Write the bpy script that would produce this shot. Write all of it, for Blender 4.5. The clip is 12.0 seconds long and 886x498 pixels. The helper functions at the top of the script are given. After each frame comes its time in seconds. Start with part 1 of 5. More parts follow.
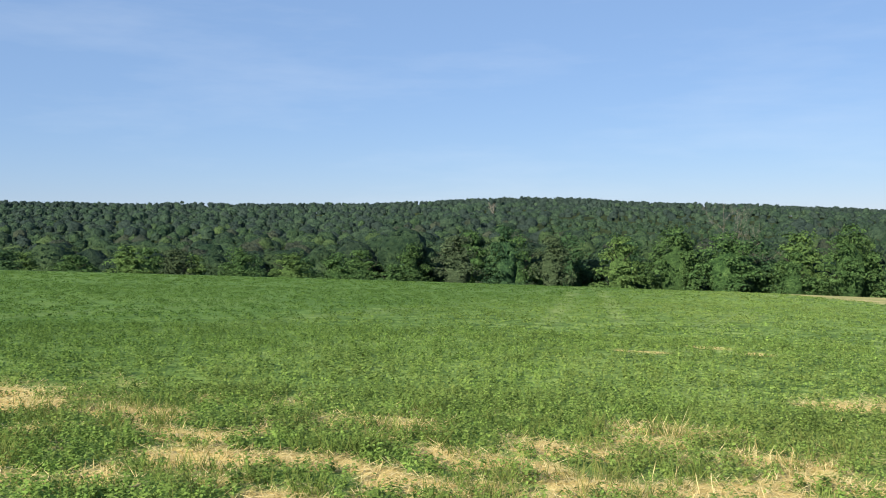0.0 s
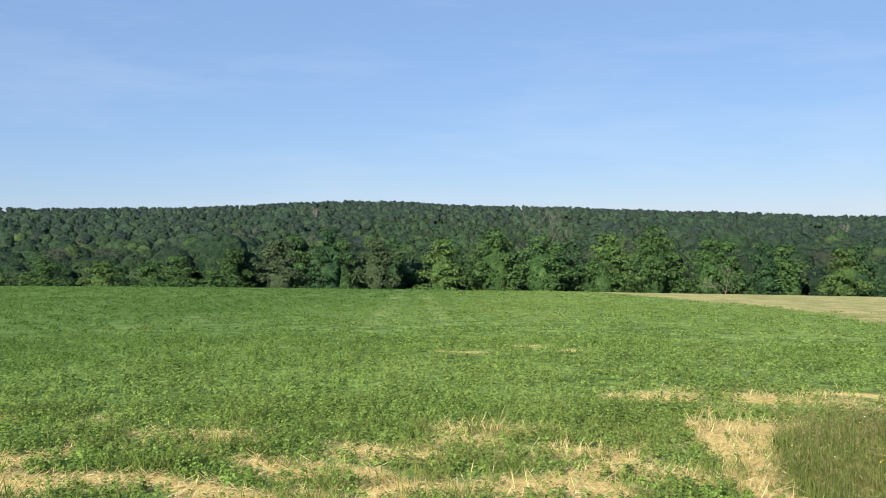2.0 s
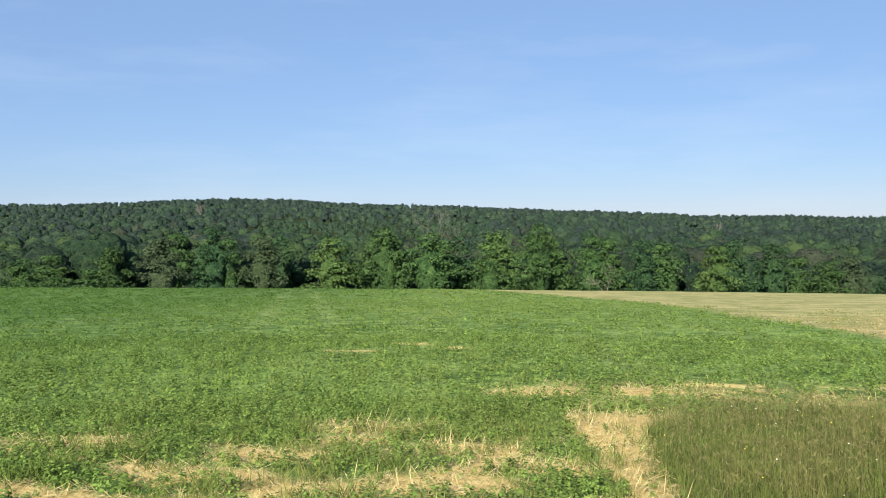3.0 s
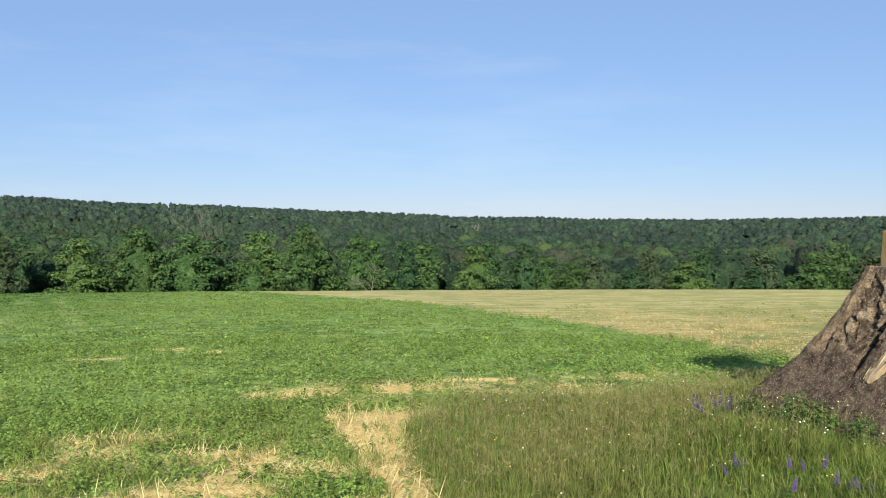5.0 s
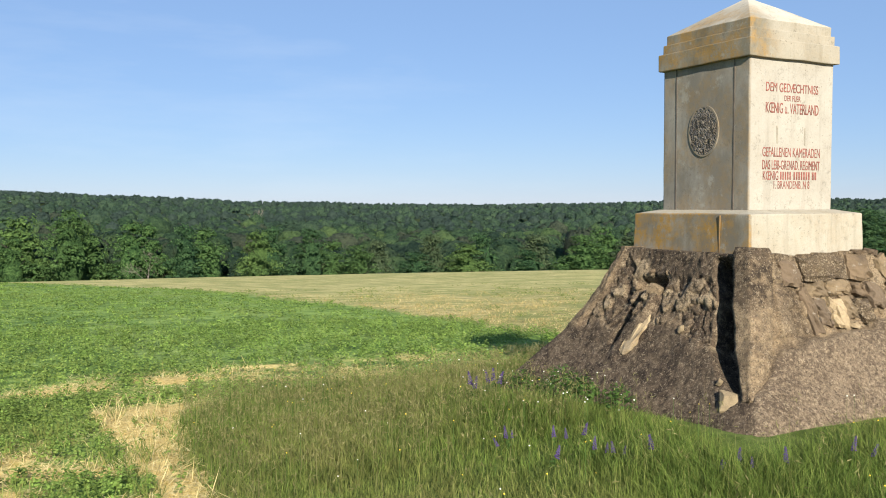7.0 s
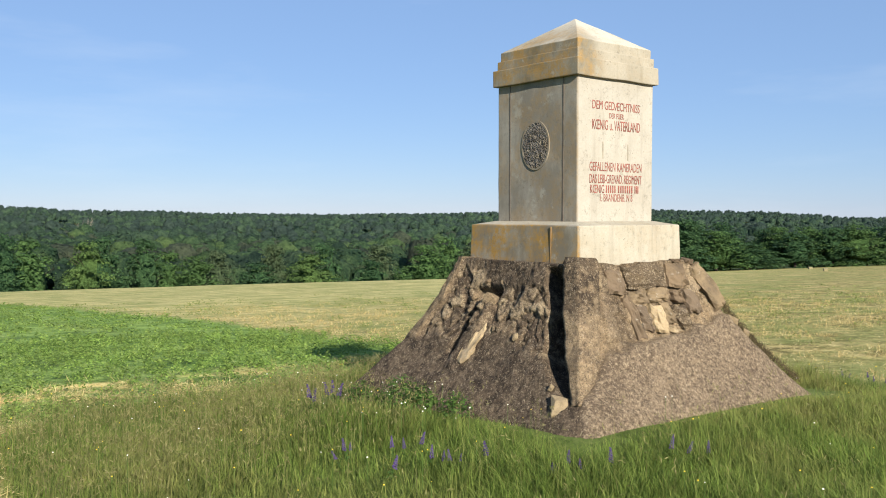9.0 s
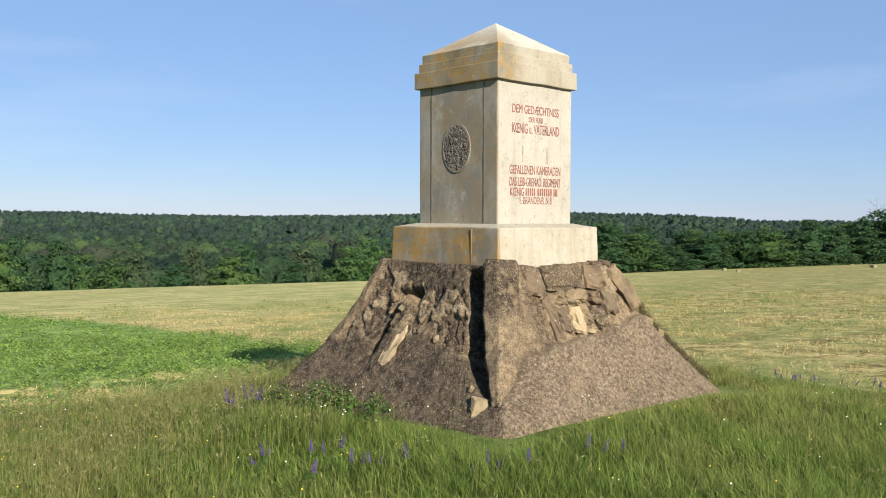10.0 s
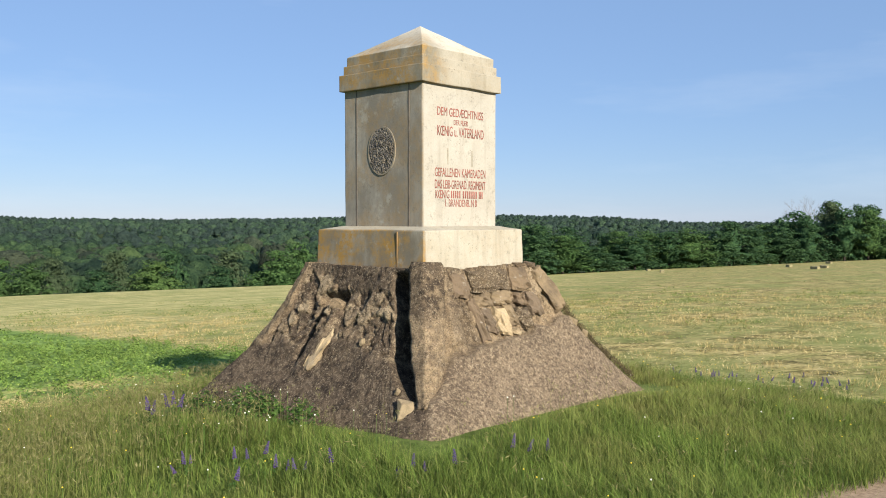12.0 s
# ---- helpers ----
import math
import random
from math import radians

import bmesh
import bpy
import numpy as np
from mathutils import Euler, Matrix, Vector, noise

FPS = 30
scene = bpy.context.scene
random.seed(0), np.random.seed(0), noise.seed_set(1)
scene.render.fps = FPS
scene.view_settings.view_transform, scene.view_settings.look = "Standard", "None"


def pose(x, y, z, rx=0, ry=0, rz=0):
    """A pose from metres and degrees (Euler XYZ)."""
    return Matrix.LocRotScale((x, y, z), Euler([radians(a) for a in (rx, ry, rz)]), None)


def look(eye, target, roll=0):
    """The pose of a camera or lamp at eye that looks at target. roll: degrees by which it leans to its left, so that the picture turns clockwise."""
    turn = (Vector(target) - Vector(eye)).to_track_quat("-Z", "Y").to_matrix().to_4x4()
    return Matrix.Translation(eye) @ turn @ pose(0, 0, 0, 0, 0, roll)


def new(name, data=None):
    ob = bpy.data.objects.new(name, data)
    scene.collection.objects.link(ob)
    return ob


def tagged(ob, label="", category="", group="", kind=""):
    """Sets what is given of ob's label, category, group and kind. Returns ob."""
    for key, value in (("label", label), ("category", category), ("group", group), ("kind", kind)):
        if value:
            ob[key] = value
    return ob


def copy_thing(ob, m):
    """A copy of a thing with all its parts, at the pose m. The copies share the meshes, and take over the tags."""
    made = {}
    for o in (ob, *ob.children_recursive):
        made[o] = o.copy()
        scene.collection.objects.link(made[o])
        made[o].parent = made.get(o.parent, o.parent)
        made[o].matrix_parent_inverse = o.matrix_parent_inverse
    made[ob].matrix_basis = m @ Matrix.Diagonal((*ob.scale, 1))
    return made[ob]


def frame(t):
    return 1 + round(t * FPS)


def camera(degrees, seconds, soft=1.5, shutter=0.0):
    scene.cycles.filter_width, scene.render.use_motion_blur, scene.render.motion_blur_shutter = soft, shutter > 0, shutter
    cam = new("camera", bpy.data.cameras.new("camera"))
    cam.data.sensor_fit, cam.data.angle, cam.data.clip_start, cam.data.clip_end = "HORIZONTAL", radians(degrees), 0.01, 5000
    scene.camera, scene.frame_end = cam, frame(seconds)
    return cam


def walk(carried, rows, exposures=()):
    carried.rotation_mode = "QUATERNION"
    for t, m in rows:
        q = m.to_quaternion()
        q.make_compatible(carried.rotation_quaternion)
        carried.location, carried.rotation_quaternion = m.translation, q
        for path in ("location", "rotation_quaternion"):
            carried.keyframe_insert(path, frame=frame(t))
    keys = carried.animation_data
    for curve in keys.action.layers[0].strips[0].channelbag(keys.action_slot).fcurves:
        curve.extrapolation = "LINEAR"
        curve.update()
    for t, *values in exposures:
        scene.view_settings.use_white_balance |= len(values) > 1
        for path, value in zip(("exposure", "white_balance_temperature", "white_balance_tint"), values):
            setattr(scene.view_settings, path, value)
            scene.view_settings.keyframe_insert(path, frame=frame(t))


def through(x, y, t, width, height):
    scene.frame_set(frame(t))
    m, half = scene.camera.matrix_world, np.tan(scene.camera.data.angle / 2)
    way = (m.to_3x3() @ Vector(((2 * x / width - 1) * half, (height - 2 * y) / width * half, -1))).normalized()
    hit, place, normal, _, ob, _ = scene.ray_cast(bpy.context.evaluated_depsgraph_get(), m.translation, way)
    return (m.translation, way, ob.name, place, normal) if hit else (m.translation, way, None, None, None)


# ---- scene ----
EXPOSURES = [(0.0, 0.95), (12.0, 0.95)]
cam = camera(53.45, 12.0, soft=1.0)
# seconds, eye, then yaw, pitch and roll in degrees
ROWS = [
    (0.0, -7.231, -6.585, 2.162, 19.57, -1.73, -0.15),
    (0.5, -7.220, -6.603, 2.166, 18.06, -1.74, -0.12),
    (1.0, -7.216, -6.577, 2.167, 15.02, -1.65, -0.10),
    (1.5, -7.199, -6.573, 2.170, 11.55, -1.57, -0.35),
    (2.0, -7.184, -6.576, 2.177, 8.16, -1.57, -0.59),
    (2.5, -7.161, -6.575, 2.174, 4.55, -1.66, -0.61),
    (3.0, -7.141, -6.577, 2.175, 0.96, -1.74, -0.46),
    (5.0, -7.061, -6.510, 2.167, -14.24, -1.80, -0.21),
    (5.5, -7.037, -6.491, 2.157, -18.46, -2.01, -0.11),
    (6.0, -7.010, -6.491, 2.155, -22.15, -2.32, 0.06),
    (6.5, -6.996, -6.494, 2.152, -25.42, -2.73, -0.01),
    (7.0, -6.976, -6.493, 2.151, -28.14, -2.83, -0.18),
    (9.0, -6.935, -6.524, 2.161, -38.28, -2.19, 0.03),
    (9.5, -6.924, -6.538, 2.165, -40.65, -2.14, 0.06),
    (10.0, -6.911, -6.550, 2.163, -43.18, -2.06, 0.23),
    (10.5, -6.903, -6.551, 2.164, -45.55, -2.11, 0.33),
    (11.0, -6.896, -6.558, 2.160, -47.22, -2.19, 0.09),
    (11.5, -6.892, -6.561, 2.164, -47.90, -2.13, -0.09),
    (12.0, -6.881, -6.572, 2.162, -47.77, -1.87, -0.00),
]
walk(cam, [(t, pose(x, y, z, 90 + pitch, 0, yaw) @ pose(0, 0, 0, 0, 0, roll)) for t, x, y, z, yaw, pitch, roll in ROWS], EXPOSURES)

# ---- world and sun ----
SUN = Vector((-0.27, -0.963, 0.0)).normalized() * math.cos(radians(26.5)) + Vector((0, 0, math.sin(radians(26.5))))
world = bpy.data.worlds.new("world")
scene.world = world
world.use_nodes = True
wt = world.node_tree
sky = wt.nodes.new("ShaderNodeTexSky")
sky.sky_type, sky.sun_disc = "NISHITA", False
sky.sun_elevation, sky.sun_rotation = radians(26.5), math.atan2(SUN.x, SUN.y)
sky.altitude, sky.air_density, sky.dust_density, sky.ozone_density = 300, 1.0, 0.0, 4.0
wt.nodes["Background"].inputs["Strength"].default_value = 0.058
# thin streaks of high cloud
wtc, wmap, wn = wt.nodes.new("ShaderNodeTexCoord"), wt.nodes.new("ShaderNodeMapping"), wt.nodes.new("ShaderNodeTexNoise")
wmap.inputs["Scale"].default_value = (1.6, 1.6, 9.0)
wmap.inputs["Rotation"].default_value = (0.12, -0.1, 0)
wn.inputs["Scale"].default_value, wn.inputs["Detail"].default_value, wn.inputs["Roughness"].default_value = 1.5, 6, 0.6
wr = wt.nodes.new("ShaderNodeMapRange")
wr.inputs["From Min"].default_value, wr.inputs["From Max"].default_value, wr.inputs["To Max"].default_value = 0.5, 0.8, 0.17
wtint = wt.nodes.new("ShaderNodeMix")
wtint.data_type, wtint.blend_type = "RGBA", "MULTIPLY"
wtint.inputs[0].default_value, wtint.inputs[7].default_value = 1.0, (0.98, 0.975, 1.09, 1)
# a light even haze over the clear sky
wflat = wt.nodes.new("ShaderNodeMix")
wflat.data_type = "RGBA"
wflat.inputs[0].default_value, wflat.inputs[7].default_value = 0.58, (2.85, 4.55, 6.7, 1)
wmix = wt.nodes.new("ShaderNodeMix")
wmix.data_type = "RGBA"
wmix.inputs[7].default_value = (8.5, 9.0, 9.6, 1)
for a, b in ((wtc.outputs["Generated"], wmap.inputs[0]), (wmap.outputs[0], wn.inputs["Vector"]), (wn.outputs["Fac"], wr.inputs["Value"]),
             (wr.outputs[0], wmix.inputs[0]), (wtint.outputs[2], wmix.inputs[6]), (sky.outputs[0], wflat.inputs[6]), (wflat.outputs[2], wtint.inputs[6]), (wmix.outputs[2], wt.nodes["Background"].inputs["Color"])):
    wt.links.new(a, b)
sun = new("sun", bpy.data.lights.new("sun", "SUN"))
sun.data.energy, sun.data.angle, sun.data.color = 5.0, radians(0.55), (1.0, 0.92, 0.79)
sun.matrix_world = look(SUN * 50, (0, 0, 0))

# ---- materials ----


class Nodes:
    """Short hand for a node material."""

    def __init__(self, name, rough=0.9, spec=0.2):
        self.m = bpy.data.materials.new(name)
        self.m.use_nodes = True
        self.t = self.m.node_tree
        self.p = self.t.nodes["Principled BSDF"]
        self.p.inputs["Roughness"].default_value = rough
        self.p.inputs["Specular IOR Level"].default_value = spec
        self.co = self.t.nodes.new("ShaderNodeTexCoord").outputs["Object"]

    def put(self, socket, value):
        if hasattr(value, "links"):
            self.t.links.new(value, socket)
        elif isinstance(value, (tuple, list)) and len(value) == 3 and socket.type == "RGBA":
            socket.default_value = (*value, 1)
        else:
            socket.default_value = value

    def noise(self, scale, detail=5, rough=0.6, co=None, stretch=None, distort=0.0, turn=0.0):
        n = self.t.nodes.new("ShaderNodeTexNoise")
        co = co or self.co
        if stretch:
            mp = self.t.nodes.new("ShaderNodeMapping")
            mp.inputs["Scale"].default_value = stretch
            mp.inputs["Rotation"].default_value = (0, 0, turn)
            self.t.links.new(co, mp.inputs[0])
            co = mp.outputs[0]
        self.t.links.new(co, n.inputs["Vector"])
        for k, v in (("Scale", scale), ("Detail", detail), ("Roughness", rough), ("Distortion", distort)):
            n.inputs[k].default_value = v
        return n.outputs["Fac"]

    def voronoi(self, scale, feature="F1", out="Distance"):
        n = self.t.nodes.new("ShaderNodeTexVoronoi")
        n.feature = feature
        self.t.links.new(self.co, n.inputs["Vector"])
        n.inputs["Scale"].default_value = scale
        return n.outputs[out]

    def ramp(self, value, lo, hi, a=0.0, b=1.0):
        n = self.t.nodes.new("ShaderNodeMapRange")
        self.put(n.inputs["Value"], value)
        for k, v in (("From Min", lo), ("From Max", hi), ("To Min", a), ("To Max", b)):
            n.inputs[k].default_value = v
        return n.outputs[0]

    def mix(self, f, a, b, blend="MIX"):
        n = self.t.nodes.new("ShaderNodeMix")
        n.data_type, n.blend_type = "RGBA", blend
        self.put(n.inputs[0], f), self.put(n.inputs[6], a), self.put(n.inputs[7], b)
        return n.outputs[2]

    def math(self, op, a, b=0.0):
        n = self.t.nodes.new("ShaderNodeMath")
        n.operation = op
        self.put(n.inputs[0], a), self.put(n.inputs[1], b)
        return n.outputs[0]

    def attr(self, name):
        n = self.t.nodes.new("ShaderNodeAttribute")
        n.attribute_name = name
        return n.outputs["Fac"]

    def island(self):
        return self.t.nodes.new("ShaderNodeNewGeometry").outputs["Random Per Island"]

    def each(self):
        return self.t.nodes.new("ShaderNodeObjectInfo").outputs["Random"]

    def colours(self, value, *stops):
        n = self.t.nodes.new("ShaderNodeValToRGB")
        while len(n.color_ramp.elements) < len(stops):
            n.color_ramp.elements.new(0.5)
        for e, (at, c) in zip(n.color_ramp.elements, stops):
            e.position, e.color = at, (*c, 1)
        self.put(n.inputs[0], value)
        return n.outputs[0]

    def bump(self, height, strength, distance):
        n = self.t.nodes.new("ShaderNodeBump")
        n.inputs["Strength"].default_value, n.inputs["Distance"].default_value = strength, distance
        self.put(n.inputs["Height"], height)
        self.t.links.new(n.outputs[0], self.p.inputs["Normal"])

    def colour(self, c):
        self.put(self.p.inputs["Base Color"], c)
        return self

    def leafy(self, c, through=0.35):
        """Leaf: part of the light passes through."""
        self.colour(c)
        tr, mx = self.t.nodes.new("ShaderNodeBsdfTranslucent"), self.t.nodes.new("ShaderNodeMixShader")
        self.put(tr.inputs["Color"], c)
        mx.inputs[0].default_value = through
        self.t.links.new(self.p.outputs[0], mx.inputs[1]), self.t.links.new(tr.outputs[0], mx.inputs[2])
        self.t.links.new(mx.outputs[0], self.t.nodes["Material Output"].inputs["Surface"])
        return self


def ground_material():
    n = Nodes("field_ground", 0.95, 0.1)
    fine, mid, big = n.noise(9, 8, 0.7), n.noise(1.1, 6, 0.65), n.noise(0.07, 4, 0.5)
    tiny = n.noise(45, 4, 0.7)
    soil = n.colours(mid, (0.35, (0.16, 0.105, 0.055)), (0.65, (0.27, 0.19, 0.11)))
    crop = n.colours(n.math("ADD", n.math("MULTIPLY", fine, 0.5), n.math("MULTIPLY", mid, 0.5)),
                     (0.41, (0.022, 0.050, 0.011)), (0.5, (0.105, 0.185, 0.038)), (0.59, (0.30, 0.39, 0.105)))
    crop = n.mix(n.ramp(big, 0.35, 0.7, 0, 0.55), crop, (0.23, 0.33, 0.075))
    crop = n.mix(n.ramp(n.noise(0.5, 5, 0.6, stretch=(0.6, 0.05, 1)), 0.55, 0.72, 0, 0.5), crop, (0.29, 0.34, 0.12))
    clump = n.noise(2.6, 7, 0.75)
    straw = n.colours(n.math("ADD", n.math("MULTIPLY", fine, 0.4), n.math("ADD", n.math("MULTIPLY", mid, 0.25), n.math("MULTIPLY", clump, 0.35))),
                      (0.43, (0.08, 0.07, 0.027)), (0.5, (0.24, 0.195, 0.07)), (0.57, (0.56, 0.45, 0.19)))
    xyz = n.t.nodes.new("ShaderNodeSeparateXYZ")
    n.t.links.new(n.co, xyz.inputs[0])
    # the northern strips of stubble are paler
    straw = n.mix(n.ramp(n.math("SUBTRACT", xyz.outputs[1], n.math("MULTIPLY", xyz.outputs[0], 0.45)), 2, 26, 0, 0.5), straw, (0.60, 0.545, 0.235))
    straw = n.mix(n.ramp(n.noise(0.9, 7, 0.8), 0.50, 0.60, 0, 0.7), straw, (0.58, 0.46, 0.21))
    straw = n.mix(n.ramp(n.noise(0.6, 7, 0.78), 0.47, 0.59, 0, 0.65), straw, (0.19, 0.20, 0.06))
    straw = n.mix(n.ramp(n.noise(0.28, 7, 0.72), 0.45, 0.58, 0, 0.55), straw, (0.17, 0.21, 0.06))
    # the crop grades to a deeper green towards the west
    crop = n.mix(n.ramp(xyz.outputs[0], -9, -24, 0, 0.6), crop, (0.062, 0.135, 0.026))
    crop = n.mix(n.math("MULTIPLY", n.attr("track"), 0.4), crop, (0.36, 0.40, 0.15))
    bare = n.colours(n.math("ADD", n.math("MULTIPLY", tiny, 0.5), n.math("MULTIPLY", fine, 0.5)),
                     (0.40, (0.44, 0.29, 0.09)), (0.5, (0.74, 0.54, 0.20)), (0.60, (0.90, 0.73, 0.34)))
    turf = n.colours(fine, (0.35, (0.055, 0.085, 0.018)), (0.65, (0.14, 0.175, 0.048)))
    path = n.colours(n.noise(22, 8, 0.75), (0.35, (0.21, 0.145, 0.095)), (0.65, (0.42, 0.31, 0.21)))
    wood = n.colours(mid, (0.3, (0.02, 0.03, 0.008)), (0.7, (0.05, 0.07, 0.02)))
    c = n.mix(n.attr("stubble"), crop, straw)
    c = n.mix(n.math("MULTIPLY", n.attr("bare"), n.ramp(tiny, 0.3, 0.6, 0.6, 1)), c, bare)
    c = n.mix(n.attr("turf"), c, turf)
    c = n.mix(n.attr("path"), c, path)
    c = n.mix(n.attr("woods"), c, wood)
    n.colour(c)
    n.bump(n.math("ADD", n.math("MULTIPLY", fine, 0.6), n.math("MULTIPLY", tiny, 0.4)), 0.5, 0.05)
    return n.m


def leaf_material(name, dark, mid, pale, through=0.35, patch=0.0, dry=(0.26, 0.31, 0.085), cell=0.16, west_dark=0.0):
    n = Nodes(name, 0.8, 0.12)
    f = n.island()
    c = n.colours(f, (0.0, dark), (0.5, mid), (1.0, pale))
    w = n.noise(0.45, 3, 0.5)
    c = n.mix(n.ramp(w, 0.35, 0.7, 0, 0.5), c, tuple(v * 0.62 for v in mid))
    if patch:
        c = n.mix(n.ramp(n.noise(3.6, 3, 0.6), 0.52, 0.36, 0, patch), c, tuple(v * 0.5 for v in mid))
        c = n.mix(n.ramp(n.noise(5.1, 3, 0.6), 0.52, 0.68, 0, patch), c, tuple(v * 1.6 for v in mid))
        c = n.mix(n.ramp(n.noise(cell, 6, 0.65, stretch=(1, 0.5, 1)), 0.44, 0.66, 0, patch), c, dry)
        c = n.mix(n.ramp(n.noise(cell * 5, 4, 0.6), 0.50, 0.64, 0, patch * 0.9), c, tuple(v * 1.35 for v in mid))
        c = n.mix(n.ramp(n.noise(cell * 7, 4, 0.6), 0.50, 0.38, 0, patch * 0.9), c, tuple(v * 0.55 for v in mid))
        plant = n.noise(8.5, 2, 0.5)
        c = n.mix(n.ramp(plant, 0.50, 0.36, 0, patch * 0.75), c, tuple(v * 0.34 for v in mid))
        c = n.mix(n.ramp(plant, 0.52, 0.66, 0, patch * 0.75), c, tuple(v * 1.75 for v in mid))
    # leaves turn a darker green towards the west
    if west_dark:
        xyz = n.t.nodes.new("ShaderNodeSeparateXYZ")
        n.t.links.new(n.co, xyz.inputs[0])
        c = n.mix(n.ramp(xyz.outputs[0], -9, -24, 0, west_dark), c, (0.062, 0.135, 0.026))
    return n.leafy(c, through).m


def crown_material(name, dark, mid, pale, tint=0.0, grain=3.2):
    """Foliage whose tone is set clump by clump, broken up by leafy grain."""
    n = Nodes(name, 0.8, 0.08)
    leaf, spray = n.noise(grain, 5, 0.75), n.noise(grain * 0.35, 3, 0.6)
    v = n.math("ADD", n.math("MULTIPLY", n.attr("tone"), 0.6), n.math("MULTIPLY", n.island(), 0.22))
    v = n.math("ADD", v, n.math("MULTIPLY", n.math("SUBTRACT", n.math("ADD", leaf, spray), 0.95), 2.1))
    c = n.colours(v, (0.0, dark), (0.5, mid), (1.0, pale))
    if tint:
        c = n.mix(n.ramp(n.each(), 0, 1, 0, tint), c, (0.085, 0.140, 0.045))
    n.bump(n.math("ADD", leaf, spray), 1.0, 2.6 / grain)
    return n.leafy(c, 0.16).m


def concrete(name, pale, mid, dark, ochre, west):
    """Weathered cast stone with lichen and streaks below its ledges, its west side coloured darker as shaded."""
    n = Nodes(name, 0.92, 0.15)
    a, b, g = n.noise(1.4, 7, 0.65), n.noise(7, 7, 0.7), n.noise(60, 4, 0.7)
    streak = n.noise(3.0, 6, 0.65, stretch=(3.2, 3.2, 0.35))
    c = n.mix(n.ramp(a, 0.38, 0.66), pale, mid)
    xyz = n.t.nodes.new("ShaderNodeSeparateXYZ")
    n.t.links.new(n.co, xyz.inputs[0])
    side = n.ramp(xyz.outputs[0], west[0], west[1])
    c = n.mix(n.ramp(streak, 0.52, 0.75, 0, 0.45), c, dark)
    # stain and shade together darken the west side in its colour
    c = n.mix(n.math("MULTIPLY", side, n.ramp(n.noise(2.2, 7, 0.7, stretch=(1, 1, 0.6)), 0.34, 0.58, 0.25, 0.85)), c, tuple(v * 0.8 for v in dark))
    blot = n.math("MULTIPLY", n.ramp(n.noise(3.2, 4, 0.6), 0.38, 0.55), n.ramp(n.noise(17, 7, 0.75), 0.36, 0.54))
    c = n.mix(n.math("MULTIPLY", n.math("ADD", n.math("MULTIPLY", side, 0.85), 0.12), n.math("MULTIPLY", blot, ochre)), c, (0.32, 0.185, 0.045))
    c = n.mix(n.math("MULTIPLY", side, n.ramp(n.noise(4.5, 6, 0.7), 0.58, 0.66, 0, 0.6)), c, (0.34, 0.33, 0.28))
    c = n.mix(n.ramp(n.noise(13, 7, 0.8), 0.55, 0.66, 0, 0.55), c, (0.12, 0.11, 0.09))
    c = n.mix(n.math("MULTIPLY", n.ramp(n.voronoi(26), 0.10, 0.20, 0.75, 0), n.ramp(n.noise(6, 4, 0.6), 0.45, 0.6)), c, (0.14, 0.115, 0.085))
    c = n.mix(n.ramp(g, 0.35, 0.7, 0, 0.25), c, dark)
    n.colour(c)
    n.bump(n.math("ADD", n.math("MULTIPLY", b, 0.4), n.math("MULTIPLY", g, 0.35)), 0.35, 0.012)
    return n.m


def pebble_material(name, a, b, moss, light=1.0):
    """Rough concrete full of pebbles, with dark crust and pale chips."""
    n = Nodes(name, 0.95, 0.15)
    big, mid, fine = n.noise(1.3, 6, 0.65), n.noise(5.5, 7, 0.7), n.noise(64, 6, 0.8)
    cell = n.voronoi(66, "F1", "Color")
    sep = n.t.nodes.new("ShaderNodeSeparateColor")
    n.t.links.new(cell, sep.inputs[0])
    c = n.mix(n.ramp(mid, 0.36, 0.64), a, b)
    c = n.mix(n.ramp(n.noise(2.6, 6, 0.7), 0.50, 0.66, 0, 0.65 * light), c, (0.40, 0.285, 0.155))
    c = n.mix(n.ramp(big, 0.38, 0.58, 0, moss), c, (0.062, 0.046, 0.028))
    c = n.mix(n.ramp(sep.outputs[0], 0.76, 0.90, 0, 0.75 * light), c, (0.48, 0.40, 0.28))
    c = n.mix(n.ramp(sep.outputs[1], 0.66, 0.9, 0, 0.65), c, (0.06, 0.045, 0.032))
    c = n.mix(n.ramp(fine, 0.53, 0.64, 0, 0.85 * light), c, (0.46, 0.365, 0.24))
    c = n.mix(n.ramp(fine, 0.48, 0.36, 0, 0.85), c, (0.055, 0.042, 0.03))
    c = n.mix(n.ramp(n.noise(14, 7, 0.8), 0.60, 0.70, 0, 0.6), c, (0.46, 0.37, 0.24))
    n.colour(c)
    n.bump(n.math("ADD", n.math("MULTIPLY", n.voronoi(66), -0.8), n.math("ADD", n.math("MULTIPLY", fine, 0.5), mid)), 0.8, 0.03)
    return n.m


